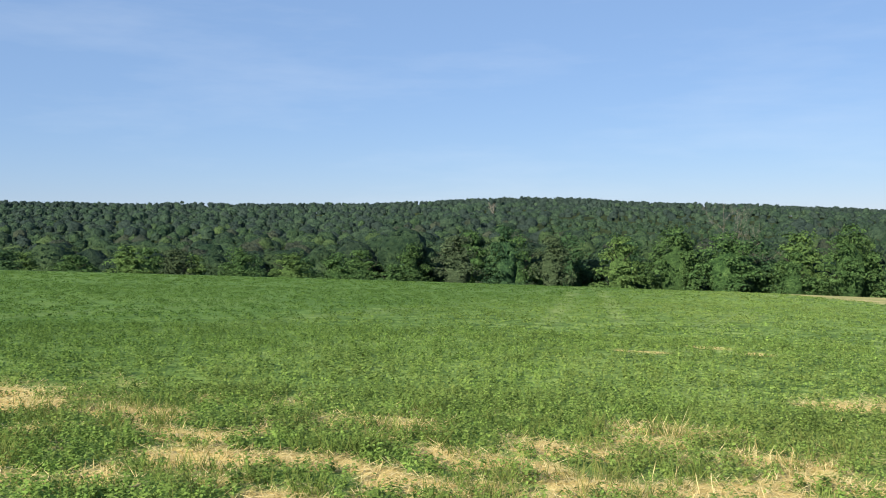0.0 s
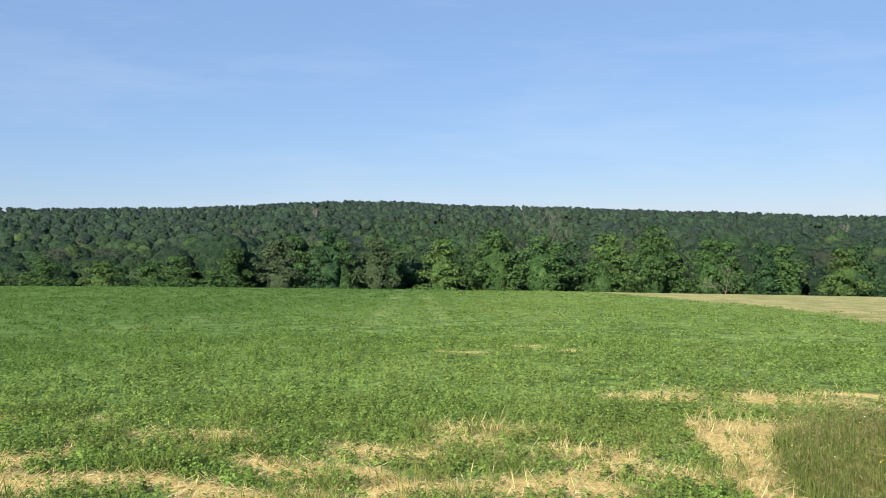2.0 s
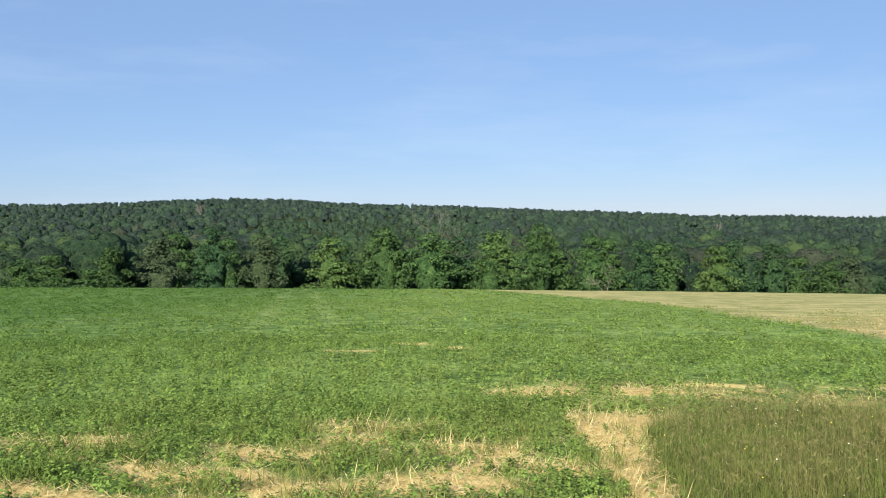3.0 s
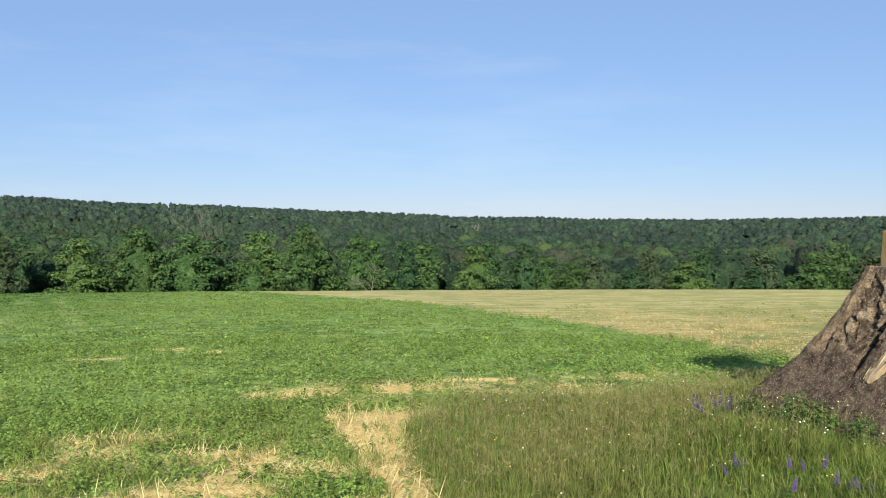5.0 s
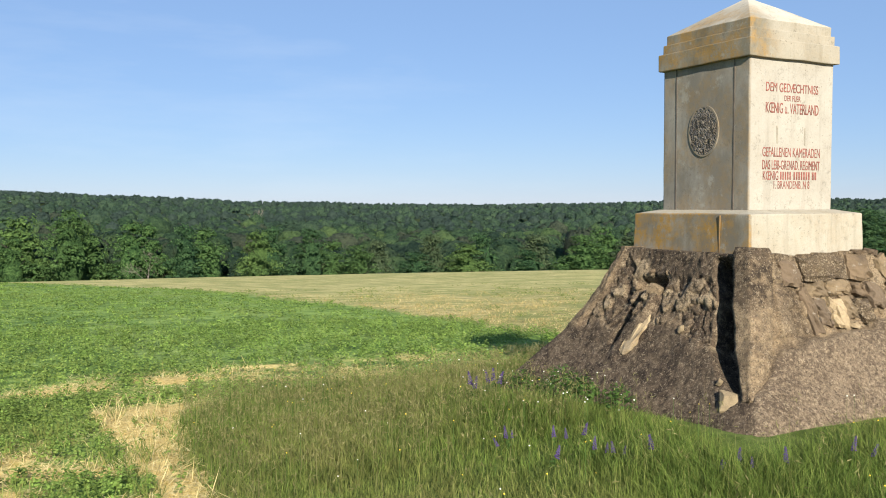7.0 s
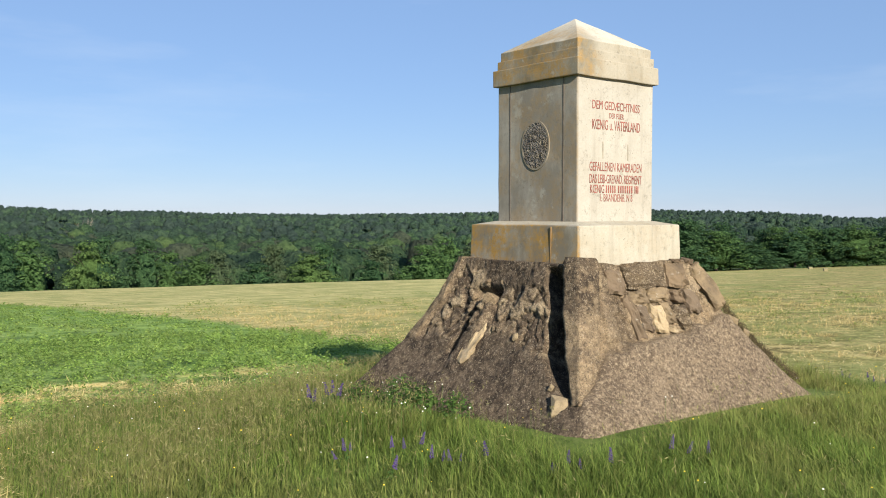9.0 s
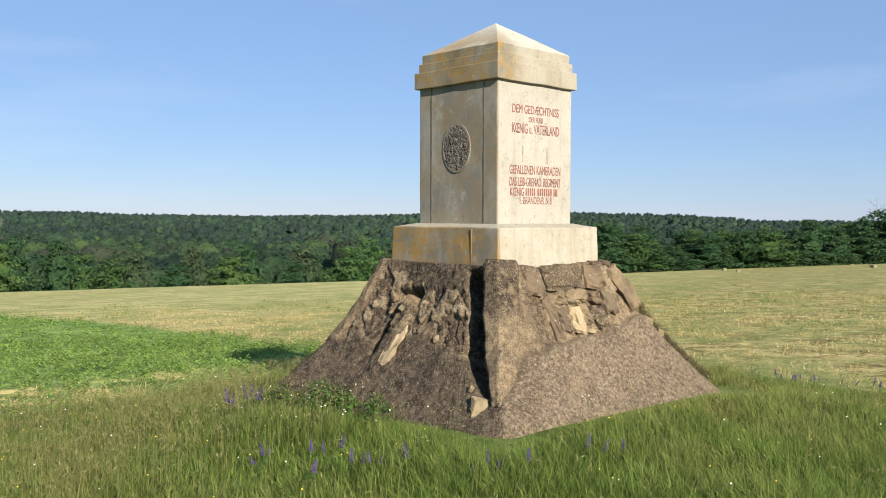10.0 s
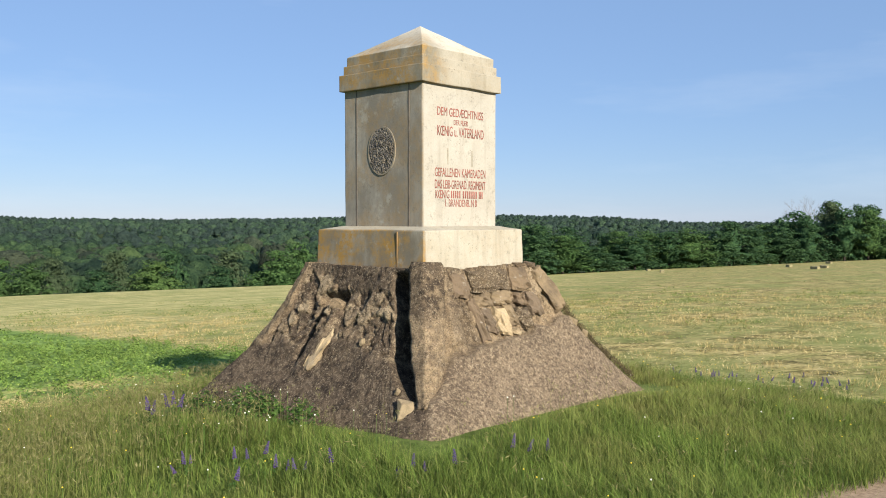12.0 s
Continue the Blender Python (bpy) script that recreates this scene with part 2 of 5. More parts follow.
def base_material():
    """Pebbly concrete, rubble stones in pale mortar and dark crust, laid out by three layers; the crust layer also
    carries painted shade.
    """
    n = Nodes("rubble_base", 0.95, 0.12)
    big, mid, clump, fine = n.noise(1.1, 6, 0.65), n.noise(4.5, 7, 0.7), n.noise(15, 6, 0.75), n.noise(70, 5, 0.8)
    sep = n.t.nodes.new("ShaderNodeSeparateColor")
    n.t.links.new(n.voronoi(85, "F1", "Color"), sep.inputs[0])
    peb = n.mix(n.ramp(mid, 0.36, 0.64), (0.165, 0.122, 0.083), (0.33, 0.25, 0.167))
    peb = n.mix(n.ramp(big, 0.40, 0.62, 0, 0.5), peb, (0.125, 0.092, 0.064))
    grit = n.noise(27, 5, 0.7)
    peb = n.mix(n.ramp(grit, 0.51, 0.63, 0, 0.75), peb, (0.43, 0.335, 0.22))
    peb = n.mix(n.ramp(grit, 0.48, 0.37, 0, 0.7), peb, (0.075, 0.056, 0.04))
    rub = n.colours(n.attr("cell"), (0.0, (0.085, 0.062, 0.044)), (0.4, (0.19, 0.138, 0.09)), (0.75, (0.34, 0.255, 0.16)), (1.0, (0.54, 0.425, 0.27)))
    rub = n.mix(n.ramp(mid, 0.42, 0.62, 0, 0.55), rub, (0.115, 0.083, 0.058))
    rub = n.mix(n.ramp(clump, 0.53, 0.62, 0, 0.75), rub, (0.45, 0.36, 0.235))
    rub = n.mix(n.ramp(clump, 0.47, 0.38, 0, 0.75), rub, (0.055, 0.042, 0.031))
    c = n.mix(n.attr("rubble"), peb, rub)
    tan = n.mix(n.ramp(clump, 0.38, 0.62), (0.225, 0.162, 0.10), (0.44, 0.33, 0.20))
    tan = n.mix(n.ramp(mid, 0.48, 0.62, 0, 0.75), tan, (0.085, 0.063, 0.045))
    c = n.mix(n.attr("mortar"), c, tan)
    # darkest tone: real crust, and shade painted on the west face
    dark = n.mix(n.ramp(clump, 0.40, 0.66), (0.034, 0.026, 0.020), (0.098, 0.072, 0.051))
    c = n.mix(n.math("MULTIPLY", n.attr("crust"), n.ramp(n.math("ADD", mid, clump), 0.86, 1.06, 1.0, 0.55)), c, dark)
    c = n.mix(n.ramp(sep.outputs[0], 0.86, 0.95, 0, 0.5), c, (0.42, 0.345, 0.245))
    c = n.mix(n.ramp(sep.outputs[1], 0.78, 0.92, 0, 0.5), c, (0.06, 0.046, 0.034))
    c = n.mix(n.ramp(fine, 0.57, 0.70, 0, 0.4), c, (0.40, 0.32, 0.22))
    c = n.mix(n.ramp(fine, 0.48, 0.34, 0, 0.7), c, (0.05, 0.038, 0.028))
    n.colour(c)
    n.bump(n.math("ADD", n.math("MULTIPLY", n.voronoi(85), -0.5), n.math("ADD", n.math("MULTIPLY", fine, 0.5), n.math("ADD", grit, n.math("MULTIPLY", clump, 0.7)))), 1.0, 0.03)
    return n.m


def stone_material(name="rubble_stone", pale=False, k=1.0):
    n = Nodes(name, 0.92, 0.15)
    spots = 0.35 if pale else 0.7
    c = (0.44, 0.34, 0.205) if pale else n.colours(n.each(), (0.0, (0.16, 0.12, 0.082)), (0.45, (0.28 * k, 0.20 * k, 0.125 * k)), (0.75, (0.40 * k, 0.30 * k, 0.18 * k)), (1.0, (0.54 * k, 0.42 * k, 0.25 * k)))
    c = n.mix(n.ramp(n.noise(3, 6, 0.7), 0.45, 0.65, 0, spots), c, (0.075, 0.058, 0.042))
    c = n.mix(n.ramp(n.noise(11, 6, 0.7), 0.6, 0.7, 0, 0.6), c, (0.44, 0.41, 0.34))
    n.colour(c)
    c = n.mix(n.ramp(n.noise(40, 6, 0.8), 0.50, 0.66, 0, 0.45), c, (0.10, 0.078, 0.055))
    n.colour(c)
    n.bump(n.math("ADD", n.noise(9, 8, 0.7), n.math("MULTIPLY", n.noise(45, 5, 0.7), 0.3)), 0.8, 0.05)
    return n.m


def plain(name, c, var=0.25, scale=8, rough=0.85):
    n = Nodes(name, rough, 0.2)
    n.colour(n.mix(n.ramp(n.noise(scale, 5, 0.6), 0.3, 0.7), tuple(v * (1 - var) for v in c), tuple(min(1, v * (1 + var)) for v in c)))
    return n.m


M_GROUND = ground_material()
M_CROP = leaf_material("clover_leaf", (0.082, 0.155, 0.035), (0.187, 0.288, 0.062), (0.353, 0.429, 0.121), 0.38, 0.6, west_dark=0.75)
M_GRASS = leaf_material("grass_blade", (0.069, 0.124, 0.025), (0.146, 0.212, 0.042), (0.335, 0.345, 0.109), 0.4, 0.5, (0.380, 0.316, 0.124), 0.55)
M_OLIVE = leaf_material("stubble_weed", (0.10, 0.14, 0.04), (0.18, 0.22, 0.06), (0.28, 0.30, 0.10), 0.3)
M_WEED = leaf_material("weed_leaf", (0.035, 0.075, 0.018), (0.065, 0.125, 0.028), (0.11, 0.185, 0.045), 0.3)
M_SEED = leaf_material("seed_head", (0.15, 0.145, 0.055), (0.24, 0.225, 0.088), (0.37, 0.34, 0.15), 0.4)
M_STRAW = leaf_material("straw_stalk", (0.44, 0.33, 0.13), (0.68, 0.54, 0.24), (0.84, 0.72, 0.40), 0.2)
M_STUB = leaf_material("stubble_stalk", (0.22, 0.17, 0.065), (0.40, 0.315, 0.13), (0.62, 0.50, 0.24), 0.2)
M_PURPLE = plain("purple_floret", (0.09, 0.06, 0.165), 0.45)
M_WHITE = plain("white_floret", (0.75, 0.74, 0.66), 0.1)
M_YELLOW = plain("yellow_floret", (0.75, 0.55, 0.06), 0.1)
M_LEAVES = [crown_material("crown_green", (0.040, 0.091, 0.032), (0.090, 0.181, 0.057), (0.186, 0.316, 0.100), 0.35),
            crown_material("crown_dark", (0.030, 0.076, 0.037), (0.062, 0.135, 0.057), (0.124, 0.229, 0.087), 0.2),
            crown_material("crown_light", (0.075, 0.139, 0.043), (0.144, 0.253, 0.073), (0.248, 0.386, 0.111), 0.4),
            crown_material("crown_dusty", (0.054, 0.083, 0.045), (0.097, 0.142, 0.073), (0.171, 0.229, 0.111), 0.25)]
# far crowns shifted bluish: distance haze mixed into the leaf colour
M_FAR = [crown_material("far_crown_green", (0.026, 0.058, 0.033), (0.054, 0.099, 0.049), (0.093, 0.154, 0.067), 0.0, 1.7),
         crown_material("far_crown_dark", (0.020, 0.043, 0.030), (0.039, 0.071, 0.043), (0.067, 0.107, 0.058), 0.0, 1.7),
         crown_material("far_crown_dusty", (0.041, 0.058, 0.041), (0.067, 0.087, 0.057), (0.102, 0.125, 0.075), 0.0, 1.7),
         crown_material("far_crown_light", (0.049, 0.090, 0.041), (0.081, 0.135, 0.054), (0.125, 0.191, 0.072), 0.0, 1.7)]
# ridge crowns: stronger haze painted in as bluish, low-contrast leaf colours
M_HAZE_TINT = [crown_material("haze_tint_green", (0.033, 0.063, 0.042), (0.061, 0.106, 0.066), (0.093, 0.149, 0.082), 0.0, 1.0),
          crown_material("haze_tint_blue", (0.034, 0.058, 0.048), (0.050, 0.080, 0.064), (0.070, 0.106, 0.080), 0.0, 1.0)]
M_BARK = plain("bark", (0.032, 0.027, 0.021), 0.4, 5)
M_PALEBARK = plain("dead_wood", (0.20, 0.18, 0.145), 0.3, 5)
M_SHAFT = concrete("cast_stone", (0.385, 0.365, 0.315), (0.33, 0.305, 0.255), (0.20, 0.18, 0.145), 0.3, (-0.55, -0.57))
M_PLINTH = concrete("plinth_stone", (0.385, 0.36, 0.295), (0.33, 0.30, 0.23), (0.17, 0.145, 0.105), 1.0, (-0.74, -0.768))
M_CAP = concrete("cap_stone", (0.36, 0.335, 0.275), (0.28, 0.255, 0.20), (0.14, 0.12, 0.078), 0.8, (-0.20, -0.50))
# paler than the cornice: sun on the slopes and pale lichen, in colour
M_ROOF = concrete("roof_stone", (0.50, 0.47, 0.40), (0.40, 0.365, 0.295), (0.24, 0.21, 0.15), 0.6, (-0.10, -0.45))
M_BASE = base_material()
M_RIDGE = pebble_material("brown_block", (0.115, 0.085, 0.058), (0.21, 0.158, 0.105), 0.6, 0.5)
M_STONE = stone_material()
M_PALE = stone_material("pale_limestone", True)
M_BLOCK = stone_material("bedded_block", False, 0.62)
M_RED = plain("red_paint", (0.215, 0.078, 0.062), 0.45, 25)
M_PLAQUE = pebble_material("plaque", (0.075, 0.07, 0.068), (0.17, 0.163, 0.155), 0.3, 0.5)
M_STAIN = plain("rust_stain", (0.25, 0.225, 0.175), 0.3, 14)
M_MOSS = leaf_material("dry_moss", (0.055, 0.043, 0.024), (0.115, 0.088, 0.047), (0.20, 0.16, 0.085), 0.2)
M_BALE = plain("bale_straw", (0.24, 0.21, 0.11), 0.25, 3)

# ---- helpers of this scene ----
rng = np.random.default_rng(7)
EYE0 = (-7.0, -6.55)


def lattice(ix, iy, seed):
    h = (ix.astype(np.int64) * 374761393 + iy.astype(np.int64) * 668265263 + seed * 974711) & 0x7FFFFFFF
    h = ((h ^ (h >> 13)) * 1274126177) & 0x7FFFFFFF
    return ((h ^ (h >> 16)) & 0xFFFF) / 65535.0


def vnoise(x, y, scale, seed=0, octaves=3):
    """Smooth noise from 0 to 1 over the plan; scale is its cell in metres."""
    x, y = np.asarray(x, float) / scale, np.asarray(y, float) / scale
    out, amp, tot = 0.0, 1.0, 0.0
    for o in range(octaves):
        ix, iy = np.floor(x), np.floor(y)
        fx, fy = x - ix, y - iy
        fx, fy = fx * fx * (3 - 2 * fx), fy * fy * (3 - 2 * fy)
        s = seed + 17 * o
        v = (lattice(ix, iy, s) * (1 - fx) + lattice(ix + 1, iy, s) * fx) * (1 - fy) + (lattice(ix, iy + 1, s) * (1 - fx) + lattice(ix + 1, iy + 1, s) * fx) * fy
        out, tot, amp = out + amp * v, tot + amp, amp * 0.5
        x, y = x * 2.03, y * 2.03
    return out / tot


def smooth(a, b, v):
    f = np.clip((np.asarray(v, float) - a) / (b - a), 0, 1)
    return f * f * (3 - 2 * f)


# the far skyline of the woods: bearing in degrees from +y to +x, and its slope seen from the field
SKY_AZ = [-180, -80, -46, -40, -33, -24, -18, -12, -5, 0, 7, 13, 17, 25, 30, 40, 52, 58, 62, 63, 90, 180]
SKY_UP = [0.0, 0.02, 0.0229, 0.0213, 0.0225, 0.0219, 0.0278, 0.0282, 0.0212, 0.0195, 0.0128, 0.0088, 0.0048, 0.0028, 0.0003, 0.0043, 0.0065, 0.0045, 0.0, -0.002, -0.002, 0.0]
# how far the open field reaches at each bearing
RIM_AZ = [-180, -60, -46, 0, 40, 54, 63, 69, 75, 90, 180]
RIM_R = [140, 120, 110, 106, 104, 108, 132, 150, 172, 190, 140]
EYEZ = 2.16


def polar(x, y):
    dx, dy = np.asarray(x, float) - EYE0[0], np.asarray(y, float) - EYE0[1]
    return np.hypot(dx, dy), np.degrees(np.arctan2(dx, dy))


def height(x, y):
    """The ground: a gently tilted field, a low mound under the monument, then a wooded valley and its far side."""
    x, y = np.asarray(x, float), np.asarray(y, float)
    r, az = polar(x, y)
    mound = smooth(4.6, 2.0, np.hypot(x, y)) * 0.27
    field = 0.47 - 0.062 * ((x + 7) * 0.225 + (y + 6.55) * 0.974) + mound
    field = field + (vnoise(x, y, 6, 3) - 0.5) * 0.05 * smooth(12, 25, r)
    rim = np.interp(az, RIM_AZ, RIM_R)
    up = np.interp(az, SKY_AZ, SKY_UP)
    f = np.clip((np.log(np.maximum(r, 1)) - math.log(150)) / math.log(1050 / 150), 0, 1)
    spur = (vnoise(x, y, 170, 131, 2) - 0.5) * 26 * f * (1 - f) * smooth(200, 420, r)
    top = EYEZ + np.minimum(r, 1050) * (-0.047 + f ** 0.85 * (up + 0.047)) - 12.5 + spur
    edge = 0.47 - 0.062 * (np.sin(np.radians(az)) * 0.225 + np.cos(np.radians(az)) * 0.974) * rim
    steep = np.interp(az, [46, 54], [0.27, 0.05])
    drop = edge - steep * np.clip(r - rim, 0, 34)
    b = smooth(26, 90, r - rim)
    far = np.where(np.abs(az - 15) < 75, drop * (1 - b) + top * b, edge)
    return np.where(r < rim, field, far)


def bm_mesh(name, bm, mat, flat=True):
    me = bpy.data.meshes.new(name)
    bm.to_mesh(me)
    bm.free()
    me.materials.append(mat)
    if not flat:
        me.shade_smooth()
    return me


def part(name, bm, mat, parent, label="", flat=True):
    ob = new(name, bm_mesh(name, bm, mat, flat))
    ob.parent = parent
    return tagged(ob, label)


def array_mesh(name, verts, loops, sizes, mat):
    """A mesh from flat arrays of corners and face sizes."""
    me = bpy.data.meshes.new(name)
    me.vertices.add(len(verts))
    me.vertices.foreach_set("co", np.asarray(verts, np.float32).ravel())
    me.loops.add(len(loops))
    me.loops.foreach_set("vertex_index", np.asarray(loops, np.int32))
    sizes = np.asarray(sizes, np.int32)
    me.polygons.add(len(sizes))
    me.polygons.foreach_set("loop_start", np.r_[0, np.cumsum(sizes)[:-1]].astype(np.int32))
    me.polygons.foreach_set("loop_total", sizes)
    for m in mat if isinstance(mat, list) else [mat]:
        me.materials.append(m)
    me.update(calc_edges=True)
    return me


def quads_mesh(name, centre, side, up, mat):
    """Leaf quads: a kite round each centre, side and up being half its width and length."""
    n = len(centre)
    v = np.stack([centre - up, centre + side - 0.1 * up, centre + up, centre - side - 0.1 * up], 1).reshape(-1, 3)
    return array_mesh(name, v, np.arange(4 * n), np.full(n, 4), mat)


def unit(v):
    return v / np.maximum(np.linalg.norm(v, axis=-1, keepdims=True), 1e-9)


def box_bm(x0, y0, z0, x1, y1, z1, bevel=0.0):
    bm = bmesh.new()
    bmesh.ops.create_cube(bm, size=1)
    bmesh.ops.scale(bm, vec=(x1 - x0, y1 - y0, z1 - z0), verts=bm.verts)
    bmesh.ops.translate(bm, vec=((x0 + x1) / 2, (y0 + y1) / 2, (z0 + z1) / 2), verts=bm.verts)
    if bevel:
        bmesh.ops.bevel(bm, geom=bm.edges[:], offset=bevel, segments=2, affect="EDGES", profile=0.6)
    return bm


def frustum_bm(levels, bevel=0.012, rag=0.004, cuts=6):
    """A square block through (half width, height) levels, cut finely and slightly worn."""
    bm = bmesh.new()
    rings = []
    for h, z in levels:
        rings.append([bm.verts.new(p) for p in ((-h, -h, z), (h, -h, z), (h, h, z), (-h, h, z))])
    for a, b in zip(rings, rings[1:]):
        for i in range(4):
            bm.faces.new((a[i], a[(i + 1) % 4], b[(i + 1) % 4], b[i]))
    bm.faces.new(rings[0][::-1])
    if levels[-1][0] > 0.01:
        bm.faces.new(rings[-1])
    bmesh.ops.remove_doubles(bm, verts=bm.verts, dist=0.001)
    bmesh.ops.bevel(bm, geom=bm.edges[:], offset=bevel, segments=2, affect="EDGES", profile=0.6)
    bmesh.ops.subdivide_edges(bm, edges=[e for e in bm.edges if e.calc_length() > 0.12], cuts=cuts, use_grid_fill=True)
    for v in bm.verts:
        v.co += Vector([noise.noise(v.co * 5 + Vector((s, 0, 0))) for s in (0, 31, 67)]) * rag
    return bm


# ---- the ground: one sheet ----
def xb(y):
    """Where the mown stubble begins, along the field."""
    return np.interp(y, [-40, 4, 10, 14, 23, 48, 96, 130], [3.9, 3.6, 3.9, 4.3, 5.0, 5.3, -3.8, -10]) + (vnoise(y * 0 + 3, y, 2.2, 5) - 0.5) * 0.9


PATCHES = ((-9.4, 0.7, 0.55), (-8.9, 1.5, 0.5), (-10.8, 1.95, 0.4), (-6.9, 1.9, 0.5), (-8.15, 2.35, 0.35), (-5.95, 6.1, 0.5), (-4.5, 6.4, 0.5),
           (-10.8, 0.0, 0.5), (-7.2, 0.5, 0.6), (-13.6, 1.3, 0.55), (-15.0, 1.0, 0.6), (-11.6, -0.4, 0.5), (-8.0, 3.0, 0.45), (-6.6, 1.2, 0.5),
           (-8.1, 0.3, 0.5), (-9.6, -0.3, 0.5), (-12.5, 0.5, 0.4), (-16.5, 1.6, 0.7), (-3.0, 7.2, 0.5), (-9.5, 12.9, 0.45), (-7.2, 13.9, 0.4), (-8.2, 15.0, 0.35))


def is_stubble(x, y):
    return smooth(-0.35, 0.35, x - xb(y) + (vnoise(x, y, 0.5, 9) - 0.5) * 0.8)


def is_turf(x, y):
    """The uncut grass round the monument."""
    n = (vnoise(x, y, 1.1, 21) - 0.5) * 0.6
    left = np.interp(y, [-9, 0.3, 4.4], [-7.4, -5.5, -4.75]) + n
    top = np.interp(x, [-5, -4, -2, 0, 4], [3.3, 4.2, 4.4, 3.6, 2.2]) + n
    right = np.interp(y, [-5, -2.6, -0.7, 3], [3.7, 3.5, 3.6, 3.6]) + n
    low = np.interp(x, [-8, -1.9, -1.0, 0.2, 4], [-9, -5.35, -4.3, -4.72, -5.2]) + n * 0.5
    return smooth(-0.15, 0.15, x - left) * smooth(-0.15, 0.15, top - y) * smooth(-0.15, 0.15, right - x) * smooth(-0.12, 0.12, y - low)


def is_path(x, y):
    return smooth(0.1, -0.1, y - np.interp(x, [-8, -1.9, -1.0, 0.2, 4, 30], [-9.5, -5.4, -4.25, -4.65, -5.1, -8])) * smooth(-3, -1.5, x)


def is_bare(x, y):
    n = vnoise(x, y, 0.7, 31)
    b = np.zeros_like(n)
    for px, py, s in PATCHES:
        b = np.maximum(b, np.exp(-(((x - px) / (s * 1.5)) ** 2 + ((y - py) / (s * 0.75)) ** 2)))
    front = smooth(4.2, 0.0, y) * smooth(-0.05, -0.3, x + 5.8) * smooth(-3.0, -1.2, y)
    b = smooth(0.50, 0.66, b * 0.62 + vnoise(x, y, 0.4, 35) * 0.55) + front * smooth(0.54, 0.66, vnoise(x, y, 0.5, 33)) * 0.95
    strip = smooth(-0.08, 0.08, x + 5.87 + (vnoise(x, y, 0.4, 8) - 0.5) * 0.25) * smooth(4.25, 4.05, y) * smooth(0.2, -0.2, x + 4.4)
    edge = smooth(3.9, 4.6, y) * smooth(8.2, 6.6, y) * smooth(-6.8, -5.2, x) * smooth(0.46, 0.66, vnoise(x, y, 0.5, 37)) * 0.7 * smooth(4.5, 3.5, x)
    return np.clip(np.maximum.reduce([b, strip, edge]), 0, 1)


def is_track(x, y):
    """Two wheel tracks that run away through the crop, and a turning arc."""
    r, az = polar(x, y)
    side = r * np.sin(np.radians(az + 10.5)) + (vnoise(x, y, 9, 63) - 0.5) * 0.8
    run = np.maximum(smooth(0.55, 0.15, np.abs(side - 1.3)), smooth(0.55, 0.15, np.abs(side + 1.2))) * smooth(22, 38, r)
    arc = smooth(0.35, 0.1, np.abs(np.hypot(x + 6.4, y - 11.0) - 3.6)) * smooth(11.4, 12.4, y) * smooth(-4.6, -5.8, x)
    return np.clip(np.maximum(run, arc), 0, 1) * (0.35 + 0.65 * smooth(0.3, 0.6, vnoise(x, y, 1.3, 65)))


def build_ground():
    az = np.radians(np.r_[np.arange(-60, 92, 0.55), np.arange(92, 300, 2.0)])
    rr = np.r_[np.linspace(1.2, 4.8, 6), np.geomspace(5.2, 130, 190), np.geomspace(134, 1110, 64), np.geomspace(1200, 4500, 8)]
    A, R = np.meshgrid(az, rr)
    X, Y = EYE0[0] + R * np.sin(A), EYE0[1] + R * np.cos(A)
    Z = height(X, Y)
    bare = is_bare(X, Y)
    stub = is_stubble(X, Y)
    turf = is_turf(X, Y)
    path = is_path(X, Y)
    r, a = polar(X, Y)
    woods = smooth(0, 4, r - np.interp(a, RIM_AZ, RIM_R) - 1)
    na, nr = len(az), len(rr)
    v = np.stack([X, Y, Z], -1).reshape(-1, 3)
    i, j = np.meshgrid(np.arange(nr - 1), np.arange(na), indexing="ij")
    k = (j + 1) % na
    q = np.stack([i * na + j, i * na + k, (i + 1) * na + k, (i + 1) * na + j], -1).reshape(-1, 4)[:, ::-1]
    v = np.r_[v, [[EYE0[0], EYE0[1], 0.47]]]
    c = len(v) - 1
    tri = np.stack([np.full(na, c), np.arange(na), np.r_[np.arange(1, na), 0]], -1)[:, ::-1]
    me = array_mesh("ground", v, np.r_[q.ravel(), tri.ravel()], np.r_[np.full(len(q), 4), np.full(na, 3)], M_GROUND)
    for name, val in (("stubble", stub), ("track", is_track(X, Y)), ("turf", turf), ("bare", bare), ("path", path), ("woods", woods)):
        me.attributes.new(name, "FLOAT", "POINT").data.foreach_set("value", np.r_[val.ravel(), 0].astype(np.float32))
    me.shade_smooth()
    tagged(new("ground", me), "tilted farm field of green clover, mown stubble and grass", "ground", kind="structure")


build_ground()


# ---- plants of the field ----
def sector(n, r0, r1, a0, a1):
    """Random places in a ring sector of the plan."""
    r = np.sqrt(rng.uniform(r0 * r0, r1 * r1, n))
    a = np.radians(rng.uniform(a0, a1, n))
    return EYE0[0] + r * np.sin(a), EYE0[1] + r * np.cos(a)


